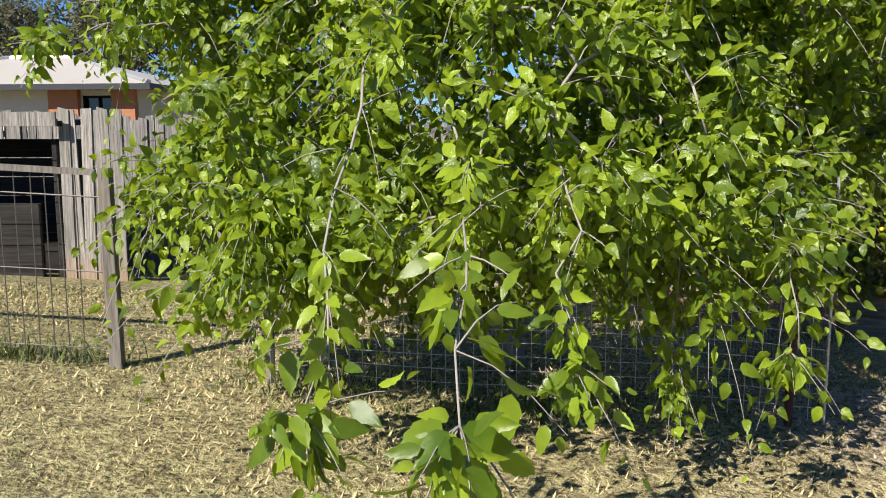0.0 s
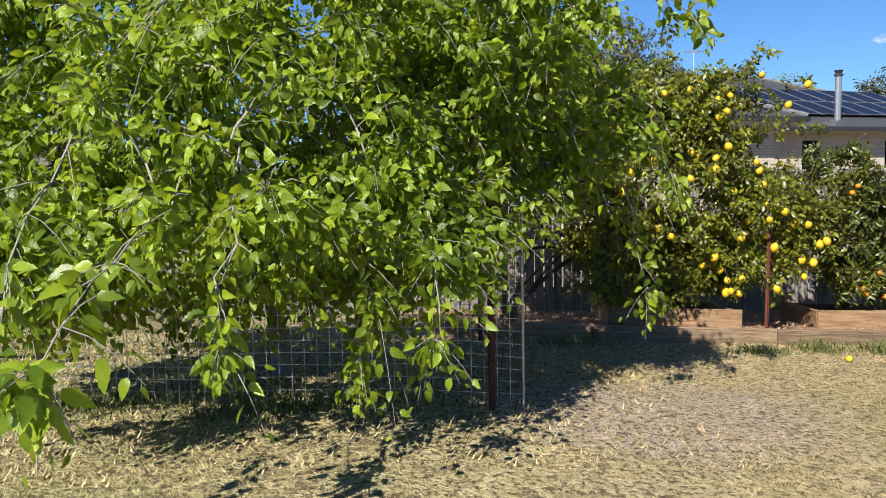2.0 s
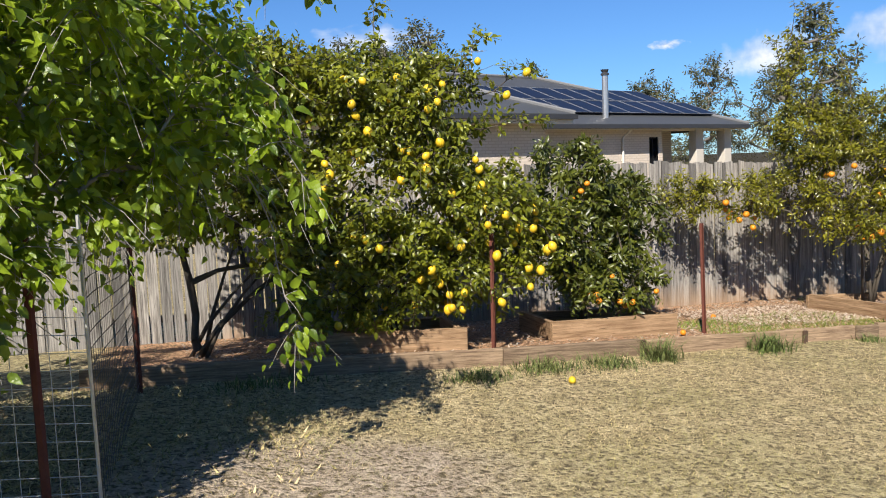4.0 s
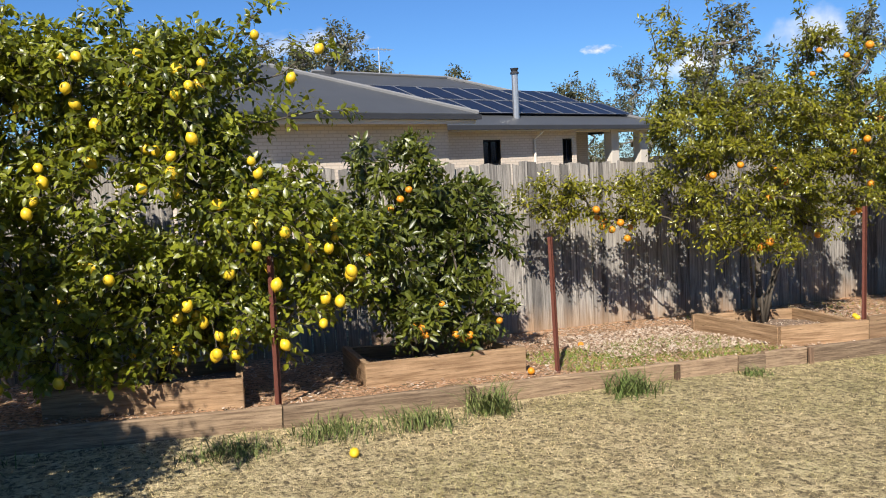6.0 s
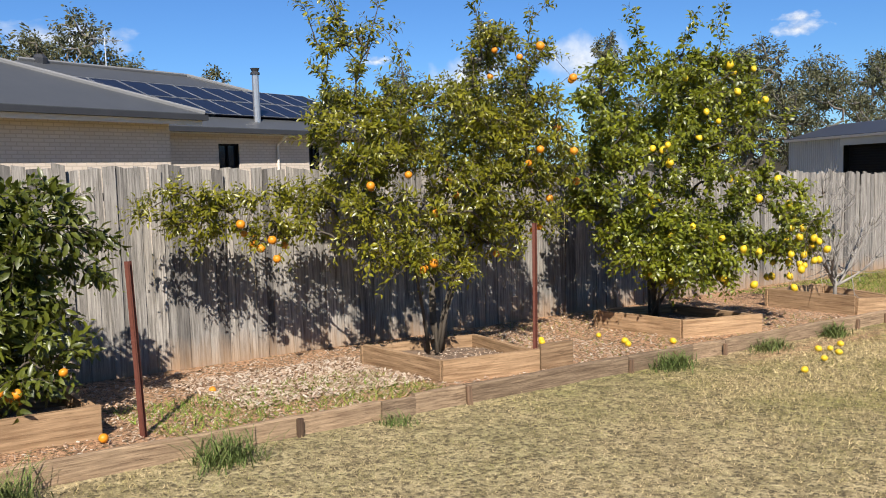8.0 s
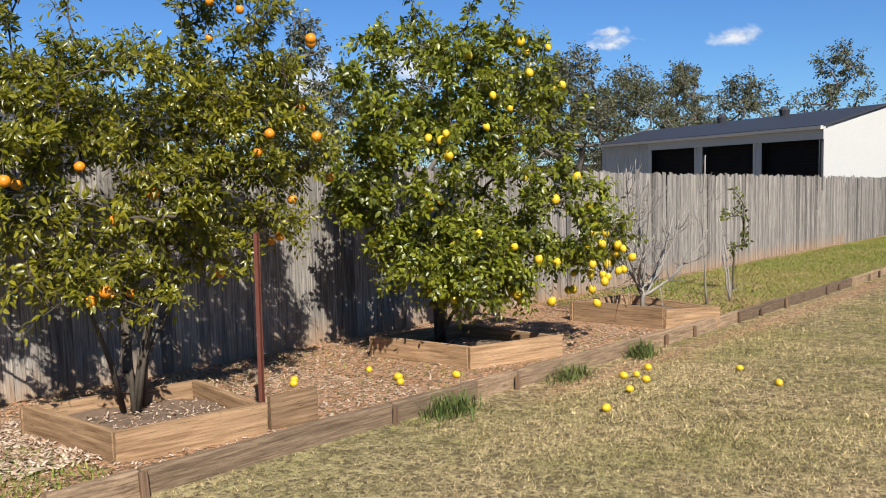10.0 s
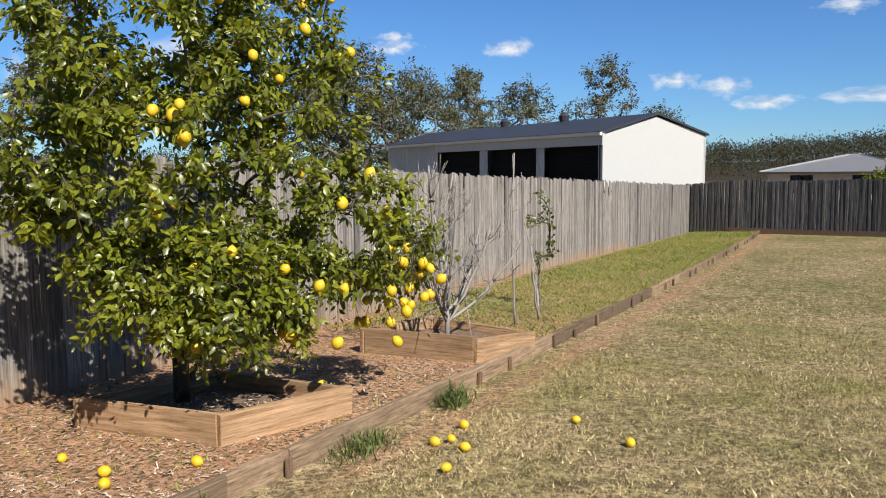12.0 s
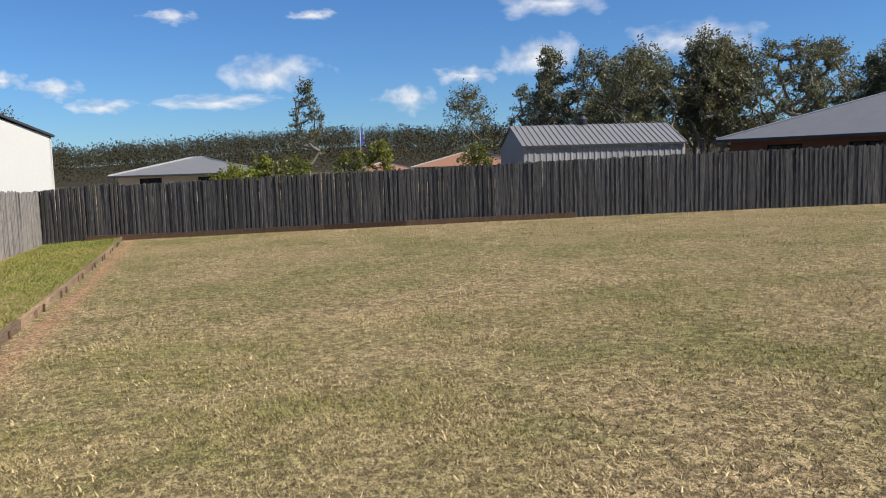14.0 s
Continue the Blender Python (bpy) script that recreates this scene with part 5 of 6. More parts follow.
def neighbour_house():
    h = empty("brick_house", pose(14.43, 20.92, 0.06, 0, 0, 15), label="pale brick house with charcoal hip roof and solar panels", category="house")
    b = -0.5
    part("wall", wall_with_holes(-7.55, -0.6, b, 2.75, ()), M_PALEBRICK, h, at=pose(0, 0.74, 0))
    part("wall", wall_with_holes(0, 6.4, b, 2.75, ()), M_PALEBRICK, h, at=pose(-0.7, 0.84, 0, 0, 0, 90))
    part("wall", wall_with_holes(0, 6.4, b, 2.75, ()), M_PALEBRICK, h, at=pose(-7.45, 0.84, 0, 0, 0, 90))
    part("wall", wall_with_holes(-0.5, 7.35, b, 2.65, ((2.75, 3.55, 0.9, 2.3), (6.6, 7.12, 0.9, 2.3))), M_PALEBRICK, h, at=pose(0, 2.85, 0))
    part("wall", wall_with_holes(7.25, 11.4, b, 2.65, ((7.9, 8.9, 0.6, 2.2),)), M_PALEBRICK, h, "shaded back wall of the patio", at=pose(0, 5.6, 0))
    part("wall", wall_with_holes(0, 2.6, b, 2.65, ()), M_PALEBRICK, h, at=pose(7.24, 2.95, 0, 0, 0, 90))
    for u in (9.5, 11.3):
        part("column", Build().box((u, 2.85, (b + 2.65) / 2), (0.45, 0.35, 2.65 - b), bevel=0.01), M_CREAM, h)
    part("patio_beam", Build().box((9.2, 2.85, 2.6), (4.4, 0.2, 0.16)), M_TRIM, h)
    window(h, 2.75, 3.55, 0.9, 2.3, 2.82)
    window(h, 6.6, 7.12, 0.9, 2.3, 2.82)
    for u in (-6.95, -6.28):
        part("meter_box", Build().box((u, 0.46, 1.48), (0.58, 0.36, 0.5), bevel=0.02), M_WHITE, h, "white metal service box")
    dp = part("downpipe", Build().tube([(5.12, 2.3, 2.55), (5.12, 2.45, 2.45), (5.12, 2.7, 2.3), (5.12, 2.7, -0.4)], 0.045, 8), M_TRIM, h)
    part("pipe_bracket", Build().box((5.12, 2.72, 1.5), (0.13, 0.05, 0.04)), M_TRIM, dp)
    r = part("roof", hip_roof(-8.3, 0, 0, 8.0, 2.87, 1.6), M_ROOF, h)
    part("gutter", gutter(-8.3, 0, 0, 8.0, 2.86), M_ROOFDARK, r)
    part("soffit", Build().box((-4.15, 0.36, 2.70), (8.1, 0.62, 0.02)), M_TRIM, r)
    part("fascia_board", Build().box((-4.15, 0.08, 2.68), (8.2, 0.03, 0.17)), M_TRIM, r)
    part("ridge_cap", Build().tube([(0, 0, 2.9), (-4.0, 4, 4.5), (-4.3, 4, 4.5), (-8.3, 0, 2.9)], 0.06, 6), M_ROOFGREY, r)
    r2 = part("roof", hip_roof(-6, 12, 2.2, 14, 2.74, 2.25), M_ROOF, h)
    part("gutter", gutter(-6, 12, 2.2, 14, 2.73), M_ROOFDARK, r2)
    part("ridge_cap", Build().tube([(12, 2.2, 2.78), (6.1, 8.1, 5.03), (-0.1, 8.1, 5.03)], 0.06, 6), M_ROOFGREY, r2)
    part("soffit", Build().box((5.8, 2.5, 2.62), (12.2, 0.55, 0.02)), M_TRIM, r2)
    part("fascia_board", Build().box((5.8, 2.28, 2.62), (12.2, 0.02, 0.16)), M_TRIM, r2)
    sl = 2.25 / 5.9
    tilt = math.degrees(math.atan(sl))
    me = Build().box((0, 0, 0), (1.0, 1.62, 0.035)).mesh("solar_panel", M_PANEL)
    fr = Build()
    for c, s in (((0, 0.8, 0.004), (1.0, 0.018, 0.04)), ((0, -0.8, 0.004), (1.0, 0.018, 0.04)), ((0.49, 0, 0.004), (0.014, 1.62, 0.04)), ((-0.49, 0, 0.004), (0.014, 1.62, 0.04))):
        fr.box(c, s)
    fm = fr.mesh("panel_frame", M_GALV)
    for j in range(2):
        v = 3.9 + j * 1.56
        for i in range(13 - 2 * j):
            u = -1.6 + 0.9 * j + i * 1.03
            o = part("solar_panel", me, None, h, at=pose(u, v, 2.74 + (v - 2.2) * sl + 0.09, tilt, 0, 0))
            part("panel_frame", fm, None, o)
    fl = part("flue", Build().tube([(4.54, 2.95, 2.9), (4.54, 2.95, 4.5)], 0.11, 10), M_STEELTUBE, h, "stainless steel chimney flue")
    part("flue_cap", Build().tube([(4.54, 2.95, 4.47), (4.54, 2.95, 4.52), (4.54, 2.95, 4.56), (4.54, 2.95, 4.66)], [0.15, 0.15, 0.1, 0.15], 10), M_ROOFDARK, fl)
    part("roof_vent", Build().tube([(0.6, 8.1, 4.9), (0.6, 8.1, 5.1), (0.6, 8.1, 5.22)], [0.2, 0.22, 0.12], 10), M_ROOFDARK, h)
    an = part("antenna_mast", Build().tube([(3.2, 8.6, 4.8), (3.2, 8.6, 6.1)], 0.02, 5), M_GALV, h)
    part("antenna_boom", Build().tube([(2.7, 8.6, 6.0), (3.8, 8.6, 6.05)], 0.015, 5), M_GALV, an)
    for i in range(6):
        part("antenna_rod", Build().tube([(2.8 + 0.18 * i, 8.3, 6.02), (2.8 + 0.18 * i, 8.9, 6.02)], 0.008, 4), M_GALV, an)


neighbour_house()


def corrugated(length, height, pitch, depth, th=0.0):
    """A ribbed sheet along x, upright."""
    bd = Build()
    n = int(length / pitch)
    prof = []
    for i in range(n):
        x = i * pitch
        prof += [(x, 0), (x + pitch * 0.62, 0), (x + pitch * 0.7, -depth), (x + pitch * 0.92, -depth)]
    prof.append((length, 0))
    k = len(prof)
    bd.add([(x, y, 0) for x, y in prof] + [(x, y, height) for x, y in prof], [(i, i + 1, k + i + 1, k + i) for i in range(k - 1)])
    return bd


def white_shed():
    ang = math.degrees(math.atan2(0.795, 0.606))
    h = empty("white_shed", pose(38.6, 9.2, -1.5, 0, 0, ang), label="large white steel shed with dark roof and three open bays", category="shed")
    L, W, E, P = 17.3, 5.3, 4.0, 4.66
    bay_spans = ((0.25, 3.45), (4.0, 7.55), (8.2, 11.95))
    # local x runs along the bays, local -y is the gable's way
    xs = [0.0] + [q for d in bay_spans for q in d] + [L]
    for a, b in zip(xs[0::2], xs[1::2]):
        part("wall_panel", corrugated(b - a, E, 0.2, 0.03), M_WHITE, h, at=pose(b, 0, 0, 0, 0, 180))
    part("lintel", Build().box((6.0, 0.06, E - 0.22), (12.2, 0.1, 0.44)), M_WHITE, h)
    # near-black ribbed sheets set back in the open bays paint their shaded inside
    for a, b in bay_spans:
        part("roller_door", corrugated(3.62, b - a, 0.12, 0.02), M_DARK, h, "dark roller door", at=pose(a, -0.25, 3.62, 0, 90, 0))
    g = Build()
    g.add([(0, 0, 0), (0, -W, 0), (0, -W, E), (0, -W / 2, P), (0, 0, E), (0.08, 0, 0), (0.08, -W, 0), (0.08, -W, E), (0.08, -W / 2, P), (0.08, 0, E)], [(0, 1, 2, 3, 4), (9, 8, 7, 6, 5), (1, 6, 7, 2), (0, 4, 9, 5)])
    part("gable_wall", g, M_WHITE, h)
    part("gable_wall", Build().box((L, -W / 2, E / 2), (0.08, W, E)), M_WHITE, h)
    part("wall_panel", Build().box((L / 2, -W, E / 2), (L, 0.08, E)), M_WHITE, h)
    rb = Build()
    rb.add([(-0.1, 0.12, E - 0.02), (L + 0.1, 0.12, E - 0.02), (L + 0.1, -W / 2, P + 0.06), (-0.1, -W / 2, P + 0.06), (L + 0.1, -W - 0.12, E - 0.02), (-0.1, -W - 0.12, E - 0.02), (-0.1, 0.12, E + 0.06), (L + 0.1, 0.12, E + 0.06), (L + 0.1, -W / 2, P + 0.14), (-0.1, -W / 2, P + 0.14), (L + 0.1, -W - 0.12, E + 0.06), (-0.1, -W - 0.12, E + 0.06)],
           [(0, 3, 2, 1), (3, 5, 4, 2), (6, 7, 8, 9), (9, 8, 10, 11), (0, 1, 7, 6), (4, 5, 11, 10), (0, 6, 9, 3), (3, 9, 11, 5), (1, 2, 8, 7), (2, 4, 10, 8)])
    r = part("roof", rb, M_ROOFDARK, h)
    part("gutter", Build().box((L / 2, 0.18, E - 0.03), (L + 0.2, 0.12, 0.12)), M_TRIM, r)
    for u in (5.5, 10.0):
        part("roof_vent", Build().tube([(u, -W / 2, P), (u, -W / 2, P + 0.35), (u, -W / 2, P + 0.5)], [0.16, 0.24, 0.1], 10), M_ROOFDARK, r)
    part("corner_post", Build().box((0.06, 0.04, E / 2), (0.1, 0.1, E)), M_ROOFDARK, h)


white_shed()


def gable_shed(name, at, L, W, E, P, label):
    """Local x along the ridge, front wall at y = 0, body behind it."""
    h = empty(name, at, label=label, category="shed")
    part("front_wall", corrugated(L, E, 0.35, 0.03), M_SHEDGREY, h)
    for x in (0.0, L):
        g = Build().add([(x, 0, 0), (x, W, 0), (x, W, E), (x, W / 2, P), (x, 0, E)], [(0, 1, 2, 3, 4)])
        part("gable_wall", g, M_SHEDGREY, h)
    part("back_wall", Build().box((L / 2, W, E / 2), (L, 0.05, E)), M_SHEDGREY, h)
    for s in (0, 1):
        rb = Build()
        n = int(L / 0.32)
        d = Vector((0, W / 2 + 0.1, P - E)) if s == 0 else Vector((0, -W / 2 - 0.1, P - E))
        a = Vector((0, -0.1 if s == 0 else W + 0.1, E))
        prof = []
        for i in range(n):
            x0, x1 = -0.1 + (L + 0.2) * i / n, -0.1 + (L + 0.2) * (i + 1) / n
            prof += [(x0, 0.0), (x1 - 0.09, 0.0), (x1 - 0.07, 0.045), (x1 - 0.02, 0.045)]
        q = len(prof)
        rb.add([a + Vector((x, 0, u)) for x, u in prof] + [a + d + Vector((x, 0, u)) for x, u in prof], [(i, i + 1, q + i + 1, q + i) for i in range(q - 1)])
        part("roof", rb, M_ROOFGREY, h)
    part("gutter", Build().box((L / 2, -0.14, E - 0.04), (L + 0.2, 0.1, 0.1)), M_ROOFDARK, h)
    part("roof_vent", Build().tube([(L * 0.45, W / 2, P), (L * 0.45, W / 2, P + 0.3), (L * 0.45, W / 2, P + 0.5)], [0.2, 0.3, 0.12], 10), M_ROOFDARK, h)


M_SHEDGREY = plain("grey_shed_wall", (0.219, 0.219, 0.226), (0.263, 0.263, 0.27), 1, 0.55)
GS_A, GS_B = Vector((50.2, -16.8)), Vector((48.55, -26.2))
gd = (GS_B - GS_A)
gable_shed("grey_shed", pose(GS_A.x, GS_A.y, -1.2, 0, 0, math.degrees(math.atan2(gd.y, gd.x))), gd.length, 4.6, 3.1, 4.3, "grey steel shed with ribbed gable roof beyond the fence")


def plain_house(name, at, L, W, E, rise, roof_mat, wall_mat, label, windows=()):
    h = empty(name, at, label=label, category="house")
    part("wall", wall_with_holes(0.5, L - 0.5, 0, E, [(a, b, 0.8, 2.1) for a, b in windows]), wall_mat, h, at=pose(0, 0.6, 0))
    part("wall", Build().box((L / 2, W - 0.6, E / 2), (L - 1, 0.2, E)), wall_mat, h)
    for x in (0.6, L - 0.6):
        part("wall", Build().box((x, W / 2, E / 2), (0.2, W - 1.4, E)), wall_mat, h)
    for a, b in windows:
        window(h, a, b, 0.8, 2.1, 0.56)
    r = part("roof", hip_roof(0, L, 0, W, E + 0.05, rise), roof_mat, h)
    part("gutter", gutter(0, L, 0, W, E + 0.05), M_ROOFDARK, r)
    w = W / 2
    cap = Build()
    for a, b in (((0, 0, 0), (w, w, rise)), ((L, 0, 0), (L - w, w, rise)), ((w, w, rise), (L - w, w, rise))):
        cap.tube([(a[0], a[1], a[2] + E + 0.06), (b[0], b[1], b[2] + E + 0.06)], 0.07, 5)
    part("ridge_cap", cap, M_GALV, r)
    return h


def facing(a, b, z):
    a, b = Vector(a), Vector(b)
    d = b - a
    return pose(a.x, a.y, z, 0, 0, math.degrees(math.atan2(d.y, d.x))), d.length


m, L = facing((43.2, -23.9), (29.5, -27.0), -0.6)
plain_house("brick_house", m, 15.0, 13.0, 2.4, 2.3, M_ROOFGREY, M_REDBRICK, "low red-brown brick house with grey hip roof", ((2.5, 4.3), (6.5, 8.0), (10, 12)))
m, L = facing((72.0, 4.5), (69.5, -6.0), -1.4)
plain_house("far_house", m, L, 10.0, 2.3, 1.2, M_ROOFGREY, M_CREAM, "distant house with blue-grey hip roof", ((2, 3.5), (6, 7.5)))
m, L = facing((76.5, -19.5), (71.5, -28.0), -1.4)
plain_house("far_house", m, L, 9.0, 2.2, 1.3, M_ROOFTILE, M_CREAM, "distant house with terracotta tiled roof", ((2, 3.5),))
m, L = facing((70.5, -12.5), (69.0, -17.5), -1.6)
plain_house("far_house", m, L, 5.0, 2.2, 0.7, M_ROOFTILE, M_CREAM, "distant low house with brown roof", ())
m, L = facing((-16.35, 19.5), (-6.55, 18.5), 0.34)
cream = plain_house("cream_house", m, L, 8.0, 2.3, 0.95, M_CREAMROOF, M_CREAM, "house with pale roof, cream wall and orange brick corner", ((8.0, 8.75),))


for u, w in ((7.6, 0.72), (9.05, 0.56)):
    part("corner_pier", Build().box((u, 0.48, 1.13), (w, 0.26, 2.26)), M_ORANGEBRICK, cream, "orange brick pier")

# ---- garden plants beyond the end fence ----
def bush(name, at, r, h, mat, label, seed, leaf=0.16, n=60, per=26):
    rng = np.random.default_rng(seed)
    base = (at[0], at[1], gz(*at))
    nodes, par, tips = grow(base, (0, 0, h * 0.3), [((at[0], at[1], base[2] + h * 0.6), (r, r, h * 0.42)), ((at[0] + r * 0.4, at[1] - r * 0.3, base[2] + h * 0.75), (r * 0.6, r * 0.6, h * 0.25))], n, seed)
    t = empty(name, pose(*base), label=label, category="shrub")
    home = Matrix.Translation(-Vector(base))
    part("trunk", limbs(nodes, par, 0.06, 0.01), M_BARK, t, at=home)
    p, d, nrm = foliage(nodes, par, tips, rng, per, r * 0.3, shoot=0.3)
    tagged(part("crown", leaf_mesh("crown", p, d, nrm, leaf * rng.uniform(0.6, 1.3, len(p)), leaf_shape(0.25), mat), None, t, at=home), kind="stuff")


for x, y, r, h, mt, lb, sd in ((59.8, -2.7, 1.3, 2.2, M_LEMONLEAF, "rounded green garden shrub behind the fence", 61), (59.3, -5.9, 1.4, 2.5, M_MANDLEAF, "dark green garden shrub behind the fence", 62), (61.0, -4.4, 0.7, 2.7, M_PALMLEAF, "yellow-green garden palm behind the fence", 63),
                               (67.0, -11.6, 1.2, 2.8, M_MANDLEAF, "dark bushy shrub by a flagpole", 64), (67.5, -14.0, 0.9, 3.6, M_PALMLEAF, "yellow-green palm behind the fence", 65), (62.0, -19.2, 1.1, 2.8, M_MANDLEAF, "small dark shrub before a tiled roof", 66)):
    bush("garden_shrub", (x, y), r, h, mt, lb, sd)


bush("garden_shrub", (20.5, 35.0), 1.8, 3.4, M_LEMONLEAF, "leafy green shrub behind the neighbour's patio", 67)


def flagpole():
    z = gz(68, -12.7)
    f = empty("flagpole", pose(68.0, -12.7, z), label="white flagpole with a limp blue flag", category="flagpole")
    part("pole", Build().tube([(0, 0, 0), (0, 0, 4.7)], 0.03, 6), M_WHITE, f)
    bd = Build()
    rows = [((0.05 * math.sin(i * 1.3), -0.03 - 0.22 * (0.4 + 0.6 * i / 6), 4.6 - i * 0.22), (0, 0, 4.6 - i * 0.22)) for i in range(7)]
    bd.add([p for r in rows for p in r], [(2 * i, 2 * i + 1, 2 * i + 3, 2 * i + 2) for i in range(6)])
    part("flag", bd, M_FLAG, f, "blue cloth flag")


M_FLAG = plain("blue_flag_cloth", (0.03, 0.05, 0.25), (0.06, 0.08, 0.32), 5, 0.8)
flagpole()

# ---- clouds: flat far backdrops of the sky ----
def cloud_mat(seed):
    k = Mat("cloud_vapour")
    v = k.co((1, 1, 1), "Object")
    gr = k.n.new("ShaderNodeTexGradient")
    gr.gradient_type = "SPHERICAL"
    k.l.new(v, gr.inputs[0])
    mp = k.n.new("ShaderNodeVectorMath")
    mp.operation = "MULTIPLY_ADD"
    k.l.new(v, mp.inputs[0])
    mp.inputs[1].default_value, mp.inputs[2].default_value = (2.6, 1.3, 1), (seed * 3.7, seed * 1.9, seed)
    nz = k.noise(mp.outputs[0], 1.0, 4, 0.5)
    a = k.math("MULTIPLY", k.math("SUBTRACT", k.math("ADD", k.math("MULTIPLY", gr.outputs["Fac"], 0.45), k.math("MULTIPLY", nz, 0.65)), 0.45), 2.4)
    em = k.n.new("ShaderNodeEmission")
    k.l.new(k.ramp(nz, ((0.38, (0.58, 0.64, 0.76)), (0.62, (1.0, 1.0, 1.0)))), em.inputs[0])
    em.inputs[1].default_value = 0.55
    tr = k.n.new("ShaderNodeBsdfTransparent")
    mx = k.n.new("ShaderNodeMixShader")
    k.l.new(a, mx.inputs[0])
    k.l.new(tr.outputs[0], mx.inputs[1])
    k.l.new(em.outputs[0], mx.inputs[2])
    k.l.new(mx.outputs[0], k.n["Material Output"].inputs["Surface"])
    return k.m


CLOUD_MATS = [cloud_mat(s) for s in range(4)]
CLOUDS = ((995, -171, 113, 75, 28), (954, -326, 80, 48, 20), (888, -476, 124, 70, 30), (881, -488, 186, 85, 22), (1010, 16, 76, 48, 11), (1008, 64, 95, 42, 14), (963, 304, 147, 42, 14), (1003, 117, 104, 36, 13), (912, 434, 149, 36, 11),
          (778, 636, 128, 80, 40), (688, 727, 116, 70, 34), (791, -621, 132, 95, 30), (605, 801, 137, 26, 7), (980, -60, 172, 40, 10), (970, -220, 178, 40, 8), (930, -395, 106, 50, 14), (1000, -110, 80, 90, 12), (907, 432, 160, 30, 9), (500, -880, 150, 110, 40), (300, 960, 160, 90, 25))
for i, (x, y, z, a, b) in enumerate(CLOUDS):
    me = Build().add([(-1, -1, 0), (1, -1, 0), (1, 1, 0), (-1, 1, 0)], [(0, 1, 2, 3)]).mesh("cloud", CLOUD_MATS[i % 4])
    ob = new("cloud", me)
    ob.matrix_basis = look((x, y, z), (10, 0, z)) @ Matrix.Diagonal((a * 1.15, b * 1.15, 1, 1))
    ob.visible_shadow = False
    tagged(ob, "soft white cumulus cloud in a clear blue sky", "cloud", "clouds", kind="structure")


# ---- grass, mulch, weeds, fallen fruit ----
def blades(name, xy, height, lean, width, material, label, seed, tris=1):
    rng = np.random.default_rng(seed)
    n = len(xy)
    z = ground_z(xy[:, 0], xy[:, 1]) - 0.004
    base = np.concatenate((xy, z[:, None]), 1)
    ang = rng.uniform(0, 2 * math.pi, n)
    h = height * rng.uniform(0.4, 1.25, n)
    side = np.stack((np.cos(ang), np.sin(ang), np.zeros(n)), 1) * (width * rng.uniform(0.6, 1.3, n))[:, None]
    ang2 = rng.uniform(0, 2 * math.pi, n)
    tip = base + np.stack((np.cos(ang2) * h * lean, np.sin(ang2) * h * lean, h), 1) * rng.uniform(0.6, 1.1, n)[:, None]
    v = np.stack((base - side, base + side, tip), 1)
    me = array_mesh(name, v, np.arange(3 * n).reshape(-1, 3), material)
    return tagged(new(name, me), label, "grass", kind="stuff")


def lawn_points(n, box, seed, soil=False):
    rng = np.random.default_rng(seed)
    x, y = rng.uniform(box[0], box[1], n), rng.uniform(box[2], box[3], n)
    ok = y < edge_y(x) - 0.05
    ok &= rng.uniform(0, 1, n) > 0.8 * np.exp(-(((x - 2.7) / 1.3) ** 2 + ((y - 4.0) / 0.9) ** 2))
    ok &= ~((x > 12) & (y > edge_y(x) - 0.4) & (rng.uniform(0, 1, n) < 0.7))
    return np.stack((x, y), 1)[ok]


blades("lawn_grass", np.concatenate((lawn_points(190000, (2.6, 16.5, 1.5, 6.5), 1), lawn_points(230000, (11, 20, -5, 6), 2))), 0.028, 0.9, 0.0021, M_BLADES, "short dry couch grass of the lawn", 5)
blades("lawn_grass", lawn_points(100000, (-4.5, 3.2, 1.5, 6.5), 9), 0.024, 0.9, 0.0019, M_LUSHBLADES, "short greener couch grass under the mulberry", 19)
blades("lawn_grass", np.concatenate((lawn_points(150000, (12, 41, -16, 5.5), 3), lawn_points(40000, (-7, 3, 3, 8.5), 4))), 0.04, 0.9, 0.007, M_BLADES, "dry couch grass further out on the lawn", 6)


def tuft(x, y, r, n, h, seed, mat=None, label="tuft of long green grass against the timber edging"):
    rng = np.random.default_rng(seed)
    base = np.array((x, y))
    xy = base + rng.normal(0, 1, (n, 2)) * np.array(r) * 0.45
    xy = xy[xy[:, 1] < edge_y(xy[:, 0]) - 0.035]
    n = len(xy)
    z = ground_z(xy[:, 0], xy[:, 1])
    b = np.concatenate((xy, z[:, None]), 1)
    ang = rng.uniform(0, 6.28, n)
    hh = h * rng.uniform(0.25, 1.2, n) ** 1.2
    out = np.stack((np.cos(ang), np.sin(ang), np.zeros(n)), 1)
    side = np.stack((-np.sin(ang), np.cos(ang), np.zeros(n)), 1) * 0.0035
    k = rng.uniform(0.4, 1.5, n)[:, None]
    mid = b + out * (hh[:, None] * k * 0.4) + np.array((0, 0, 1)) * (hh * 0.6)[:, None]
    tip = b + out * (hh[:, None] * k * 1.0) + np.array((0, 0, 1)) * (hh * 0.85)[:, None]
    v = np.stack((b - side, b + side, mid + side * 0.8, mid - side * 0.8, tip), 1)
    f = np.array(((0, 1, 2), (0, 2, 3), (3, 2, 4)))[None] + (np.arange(n) * 5)[:, None, None]
    me = array_mesh("grass_tuft", v, f.reshape(-1, 3), mat or M_TUFT)
    tagged(new("grass_tuft", me), label, "grass", "tufts along the edging", kind="stuff")


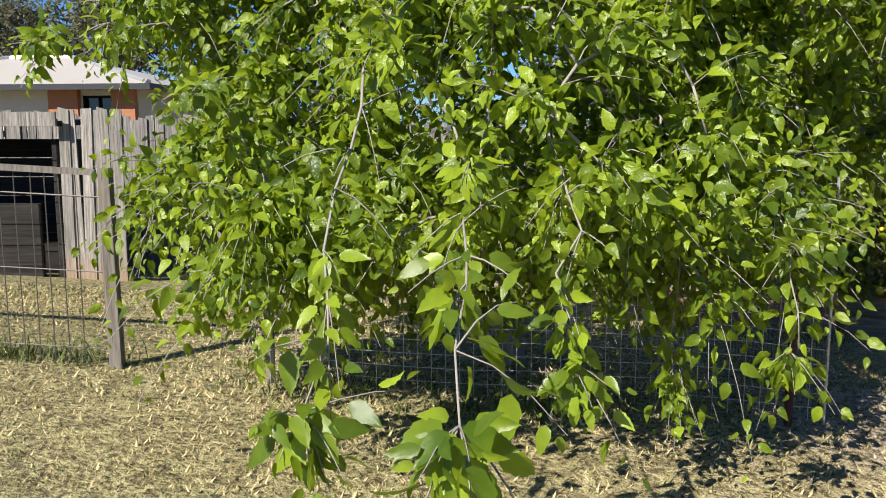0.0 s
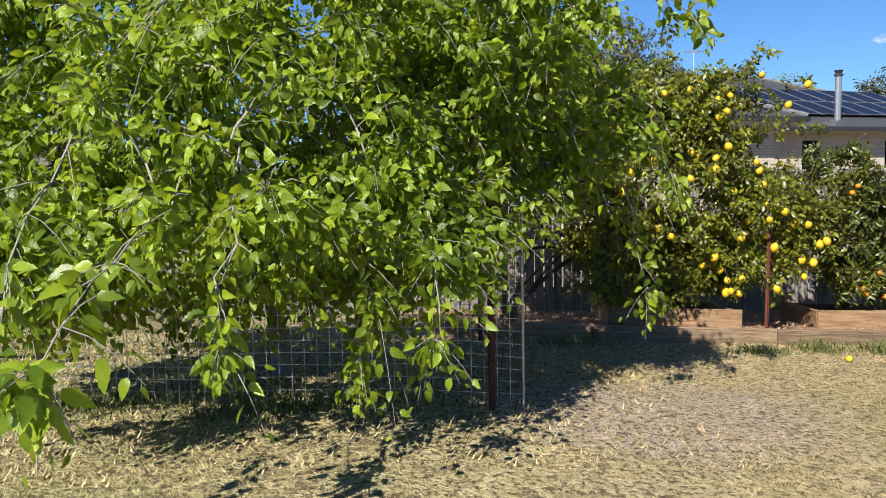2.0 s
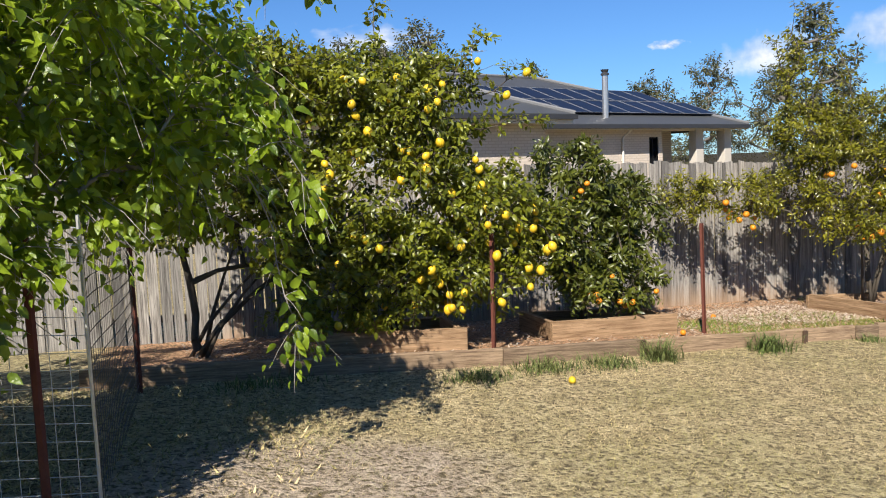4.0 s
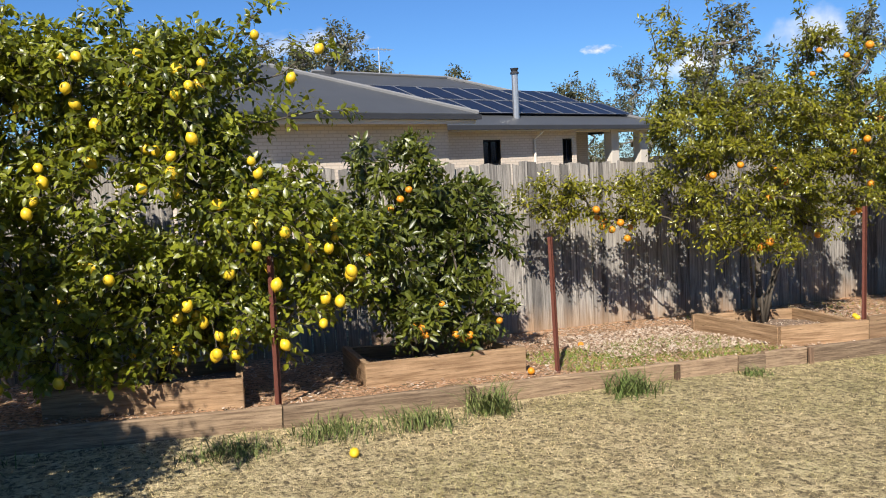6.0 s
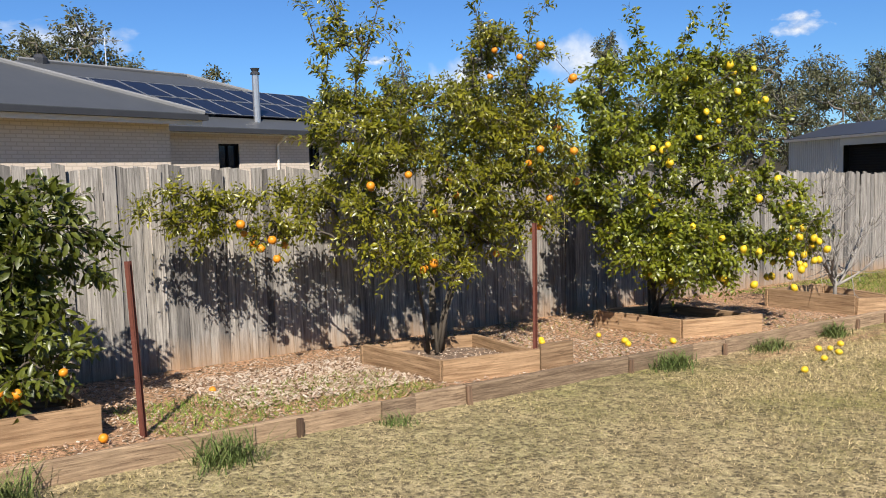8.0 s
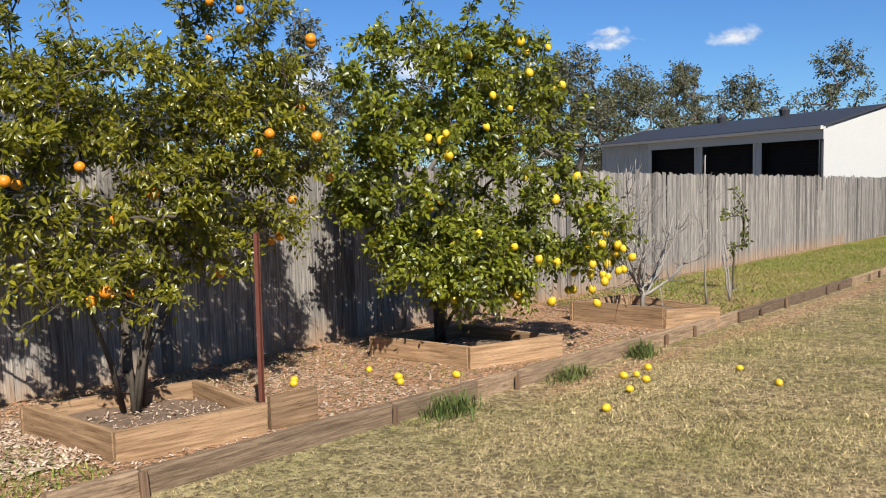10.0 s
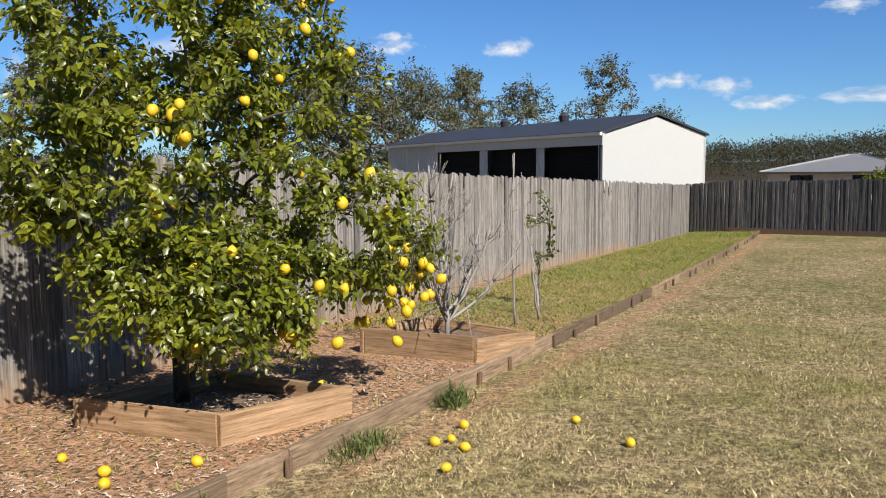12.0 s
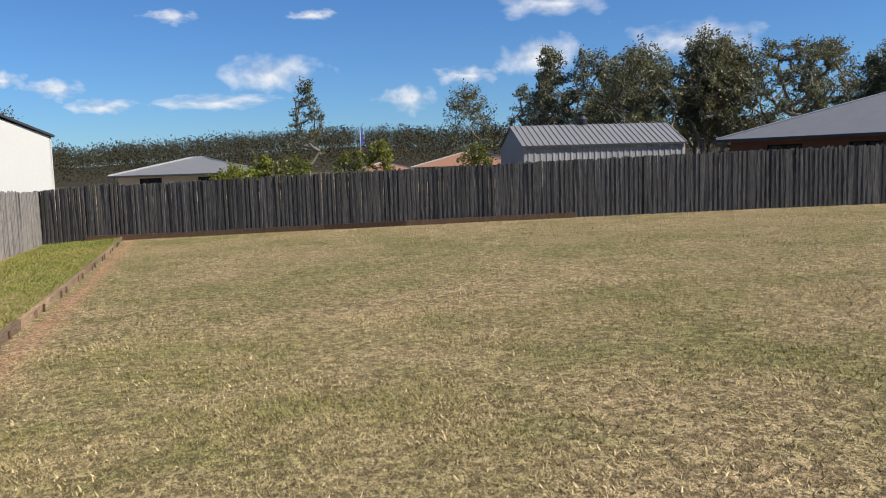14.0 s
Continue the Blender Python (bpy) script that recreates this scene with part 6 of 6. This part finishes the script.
for i, (x, y, rx, ry, n, h) in enumerate(((5.15, 5.95, 0.3, 0.24, 300, 0.12), (5.72, 5.9, 0.24, 0.22, 300, 0.12), (6.26, 5.95, 0.16, 0.16, 340, 0.19), (7.38, 5.92, 0.2, 0.18, 380, 0.17), (4.5, 5.85, 0.3, 0.2, 300, 0.09), (8.6, 5.9, 0.15, 0.1, 120, 0.08), (11.55, 5.72, 0.28, 0.15, 420, 0.15), (13.05, 5.6, 0.33, 0.15, 420, 0.12),
                                          (14.3, 5.5, 0.22, 0.14, 380, 0.15), (3.0, 6.2, 0.5, 0.2, 260, 0.1), (0.6, 4.0, 0.8, 0.2, 300, 0.12), (-0.6, 4.3, 0.6, 0.25, 300, 0.14), (-2.6, 4.65, 0.9, 0.15, 500, 0.16))):
    tuft(x, y, (rx, ry), n, h, 200 + i)


def bed_points(n, x0, x1, seed, s0=0.06, s1=2.45):
    rng = np.random.default_rng(seed)
    x = rng.uniform(x0, x1, n)
    s = rng.uniform(s0, s1, n)
    return np.stack((x, edge_y(x) + s), 1)


def chips(name, xy, size, material, label, seed, lift=0.004):
    rng = np.random.default_rng(seed)
    n = len(xy)
    c = np.concatenate((xy, (ground_z(xy[:, 0], xy[:, 1]) + lift + rng.uniform(0, 0.012, n))[:, None]), 1)
    a = rng.uniform(0, 6.28, n)
    l, w = size * rng.uniform(0.5, 1.5, n), size * rng.uniform(0.18, 0.5, n)
    tilt = rng.normal(0, 0.35, (n, 2))
    ux = np.stack((np.cos(a), np.sin(a), tilt[:, 0]), 1) * l[:, None]
    uy = np.stack((-np.sin(a), np.cos(a), tilt[:, 1]), 1) * w[:, None]
    up = np.array((0, 0, 1)) * (size * 0.12)
    v = np.stack((c - ux - uy, c + ux - uy, c + ux + uy * 0.6, c - ux + uy, c - ux * 0.9 - uy + up, c + ux - uy + up, c + ux * 0.9 + uy * 0.6 + up, c - ux + uy + up), 1)
    f = np.array(((4, 5, 6, 7), (0, 1, 5, 4), (1, 2, 6, 5), (2, 3, 7, 6), (3, 0, 4, 7)))[None] + (np.arange(n) * 8)[:, None, None]
    me = array_mesh(name, v, f.reshape(-1, 4), material)
    return tagged(new(name, me), label, "mulch", kind="stuff")


k = Mat("mulch_chip")
M_CHIPS = k.done(k.ramp(k.island(), ((0.0, (0.124, 0.073, 0.0438)), (0.35, (0.329, 0.226, 0.153)), (0.7, (0.438, 0.336, 0.248)), (1.0, (0.526, 0.453, 0.372)))), 0.95, 0, 0.1)
chips("bark_mulch", np.concatenate((bed_points(6500, 7.0, 11.8, 7), bed_points(3500, 2.5, 7.0, 8), bed_points(4500, 10.5, 15.3, 9))), 0.012, M_CHIPS, "pale dry bark chips and dead leaves over red soil", 10)
BED_BOXES = ((3.7, 4.8, 6.9, 7.7, 0.03), (5.8, 6.9, 6.85, 7.5, 0.02), (9.5, 10.4, 6.4, 7.2, 0.0), (12.7, 13.45, 6.2, 7.1, 0.0), (15.6, 16.3, 5.8, 6.6, 0.0))
rngb = np.random.default_rng(55)
litter = np.concatenate([np.stack((rngb.uniform(a, b, 420), rngb.uniform(c, d, 420)), 1) for a, b, c, d, _ in BED_BOXES])
chips("leaf_litter", litter, 0.012, M_CHIPS, "dead leaves and chips lying in the beds", 56, 0.085)
near_bed = bed_points(4200, 7.9, 9.6, 12, 0.5, 1.9)
chips("bark_mulch", near_bed, 0.02, M_CHIPS, "heap of pale wood chips beside a bed", 11, 0.012)
blades("bed_weeds", np.concatenate((bed_points(52000, 16.6, 41, 13), bed_points(2500, 7.2, 9.3, 14, 0.1, 1.2), bed_points(900, 10, 15, 15))), 0.06, 1.0, 0.006, M_WEED, "low yellow-green weeds over the garden strip", 16)


def fallen(x, y, me, label):
    ob = new("fallen_" + me.name.split(".")[0], me)
    r = random.uniform(0.75, 0.95)
    ob.matrix_basis = pose(x, y, gz(x, y) + 0.03, 80, random.uniform(0, 90), random.uniform(0, 360)) @ Matrix.Scale(r, 4)
    tagged(ob, label, "fruit", "fallen fruit")


for x, y in ((13.71, 5.19), (13.38, 5.15), (13.28, 5.22), (13.25, 5.01), (12.85, 4.97), (14.12, 4.53), (13.72, 4.10), (12.22, 4.86), (5.1, 5.48), (11.3, 7.05), (11.4, 7.15), (11.9, 6.5), (11.75, 6.35), (12.2, 6.15), (13.9, 6.2), (14.1, 6.5), (12.0, 6.9)):
    fallen(x, y, LEMON, "yellow lemon lying on the ground")
for x, y in ((8.0, 7.4), (6.9, 6.5)):
    fallen(x, y, ORANGE, "ripe orange lying on the mulch")
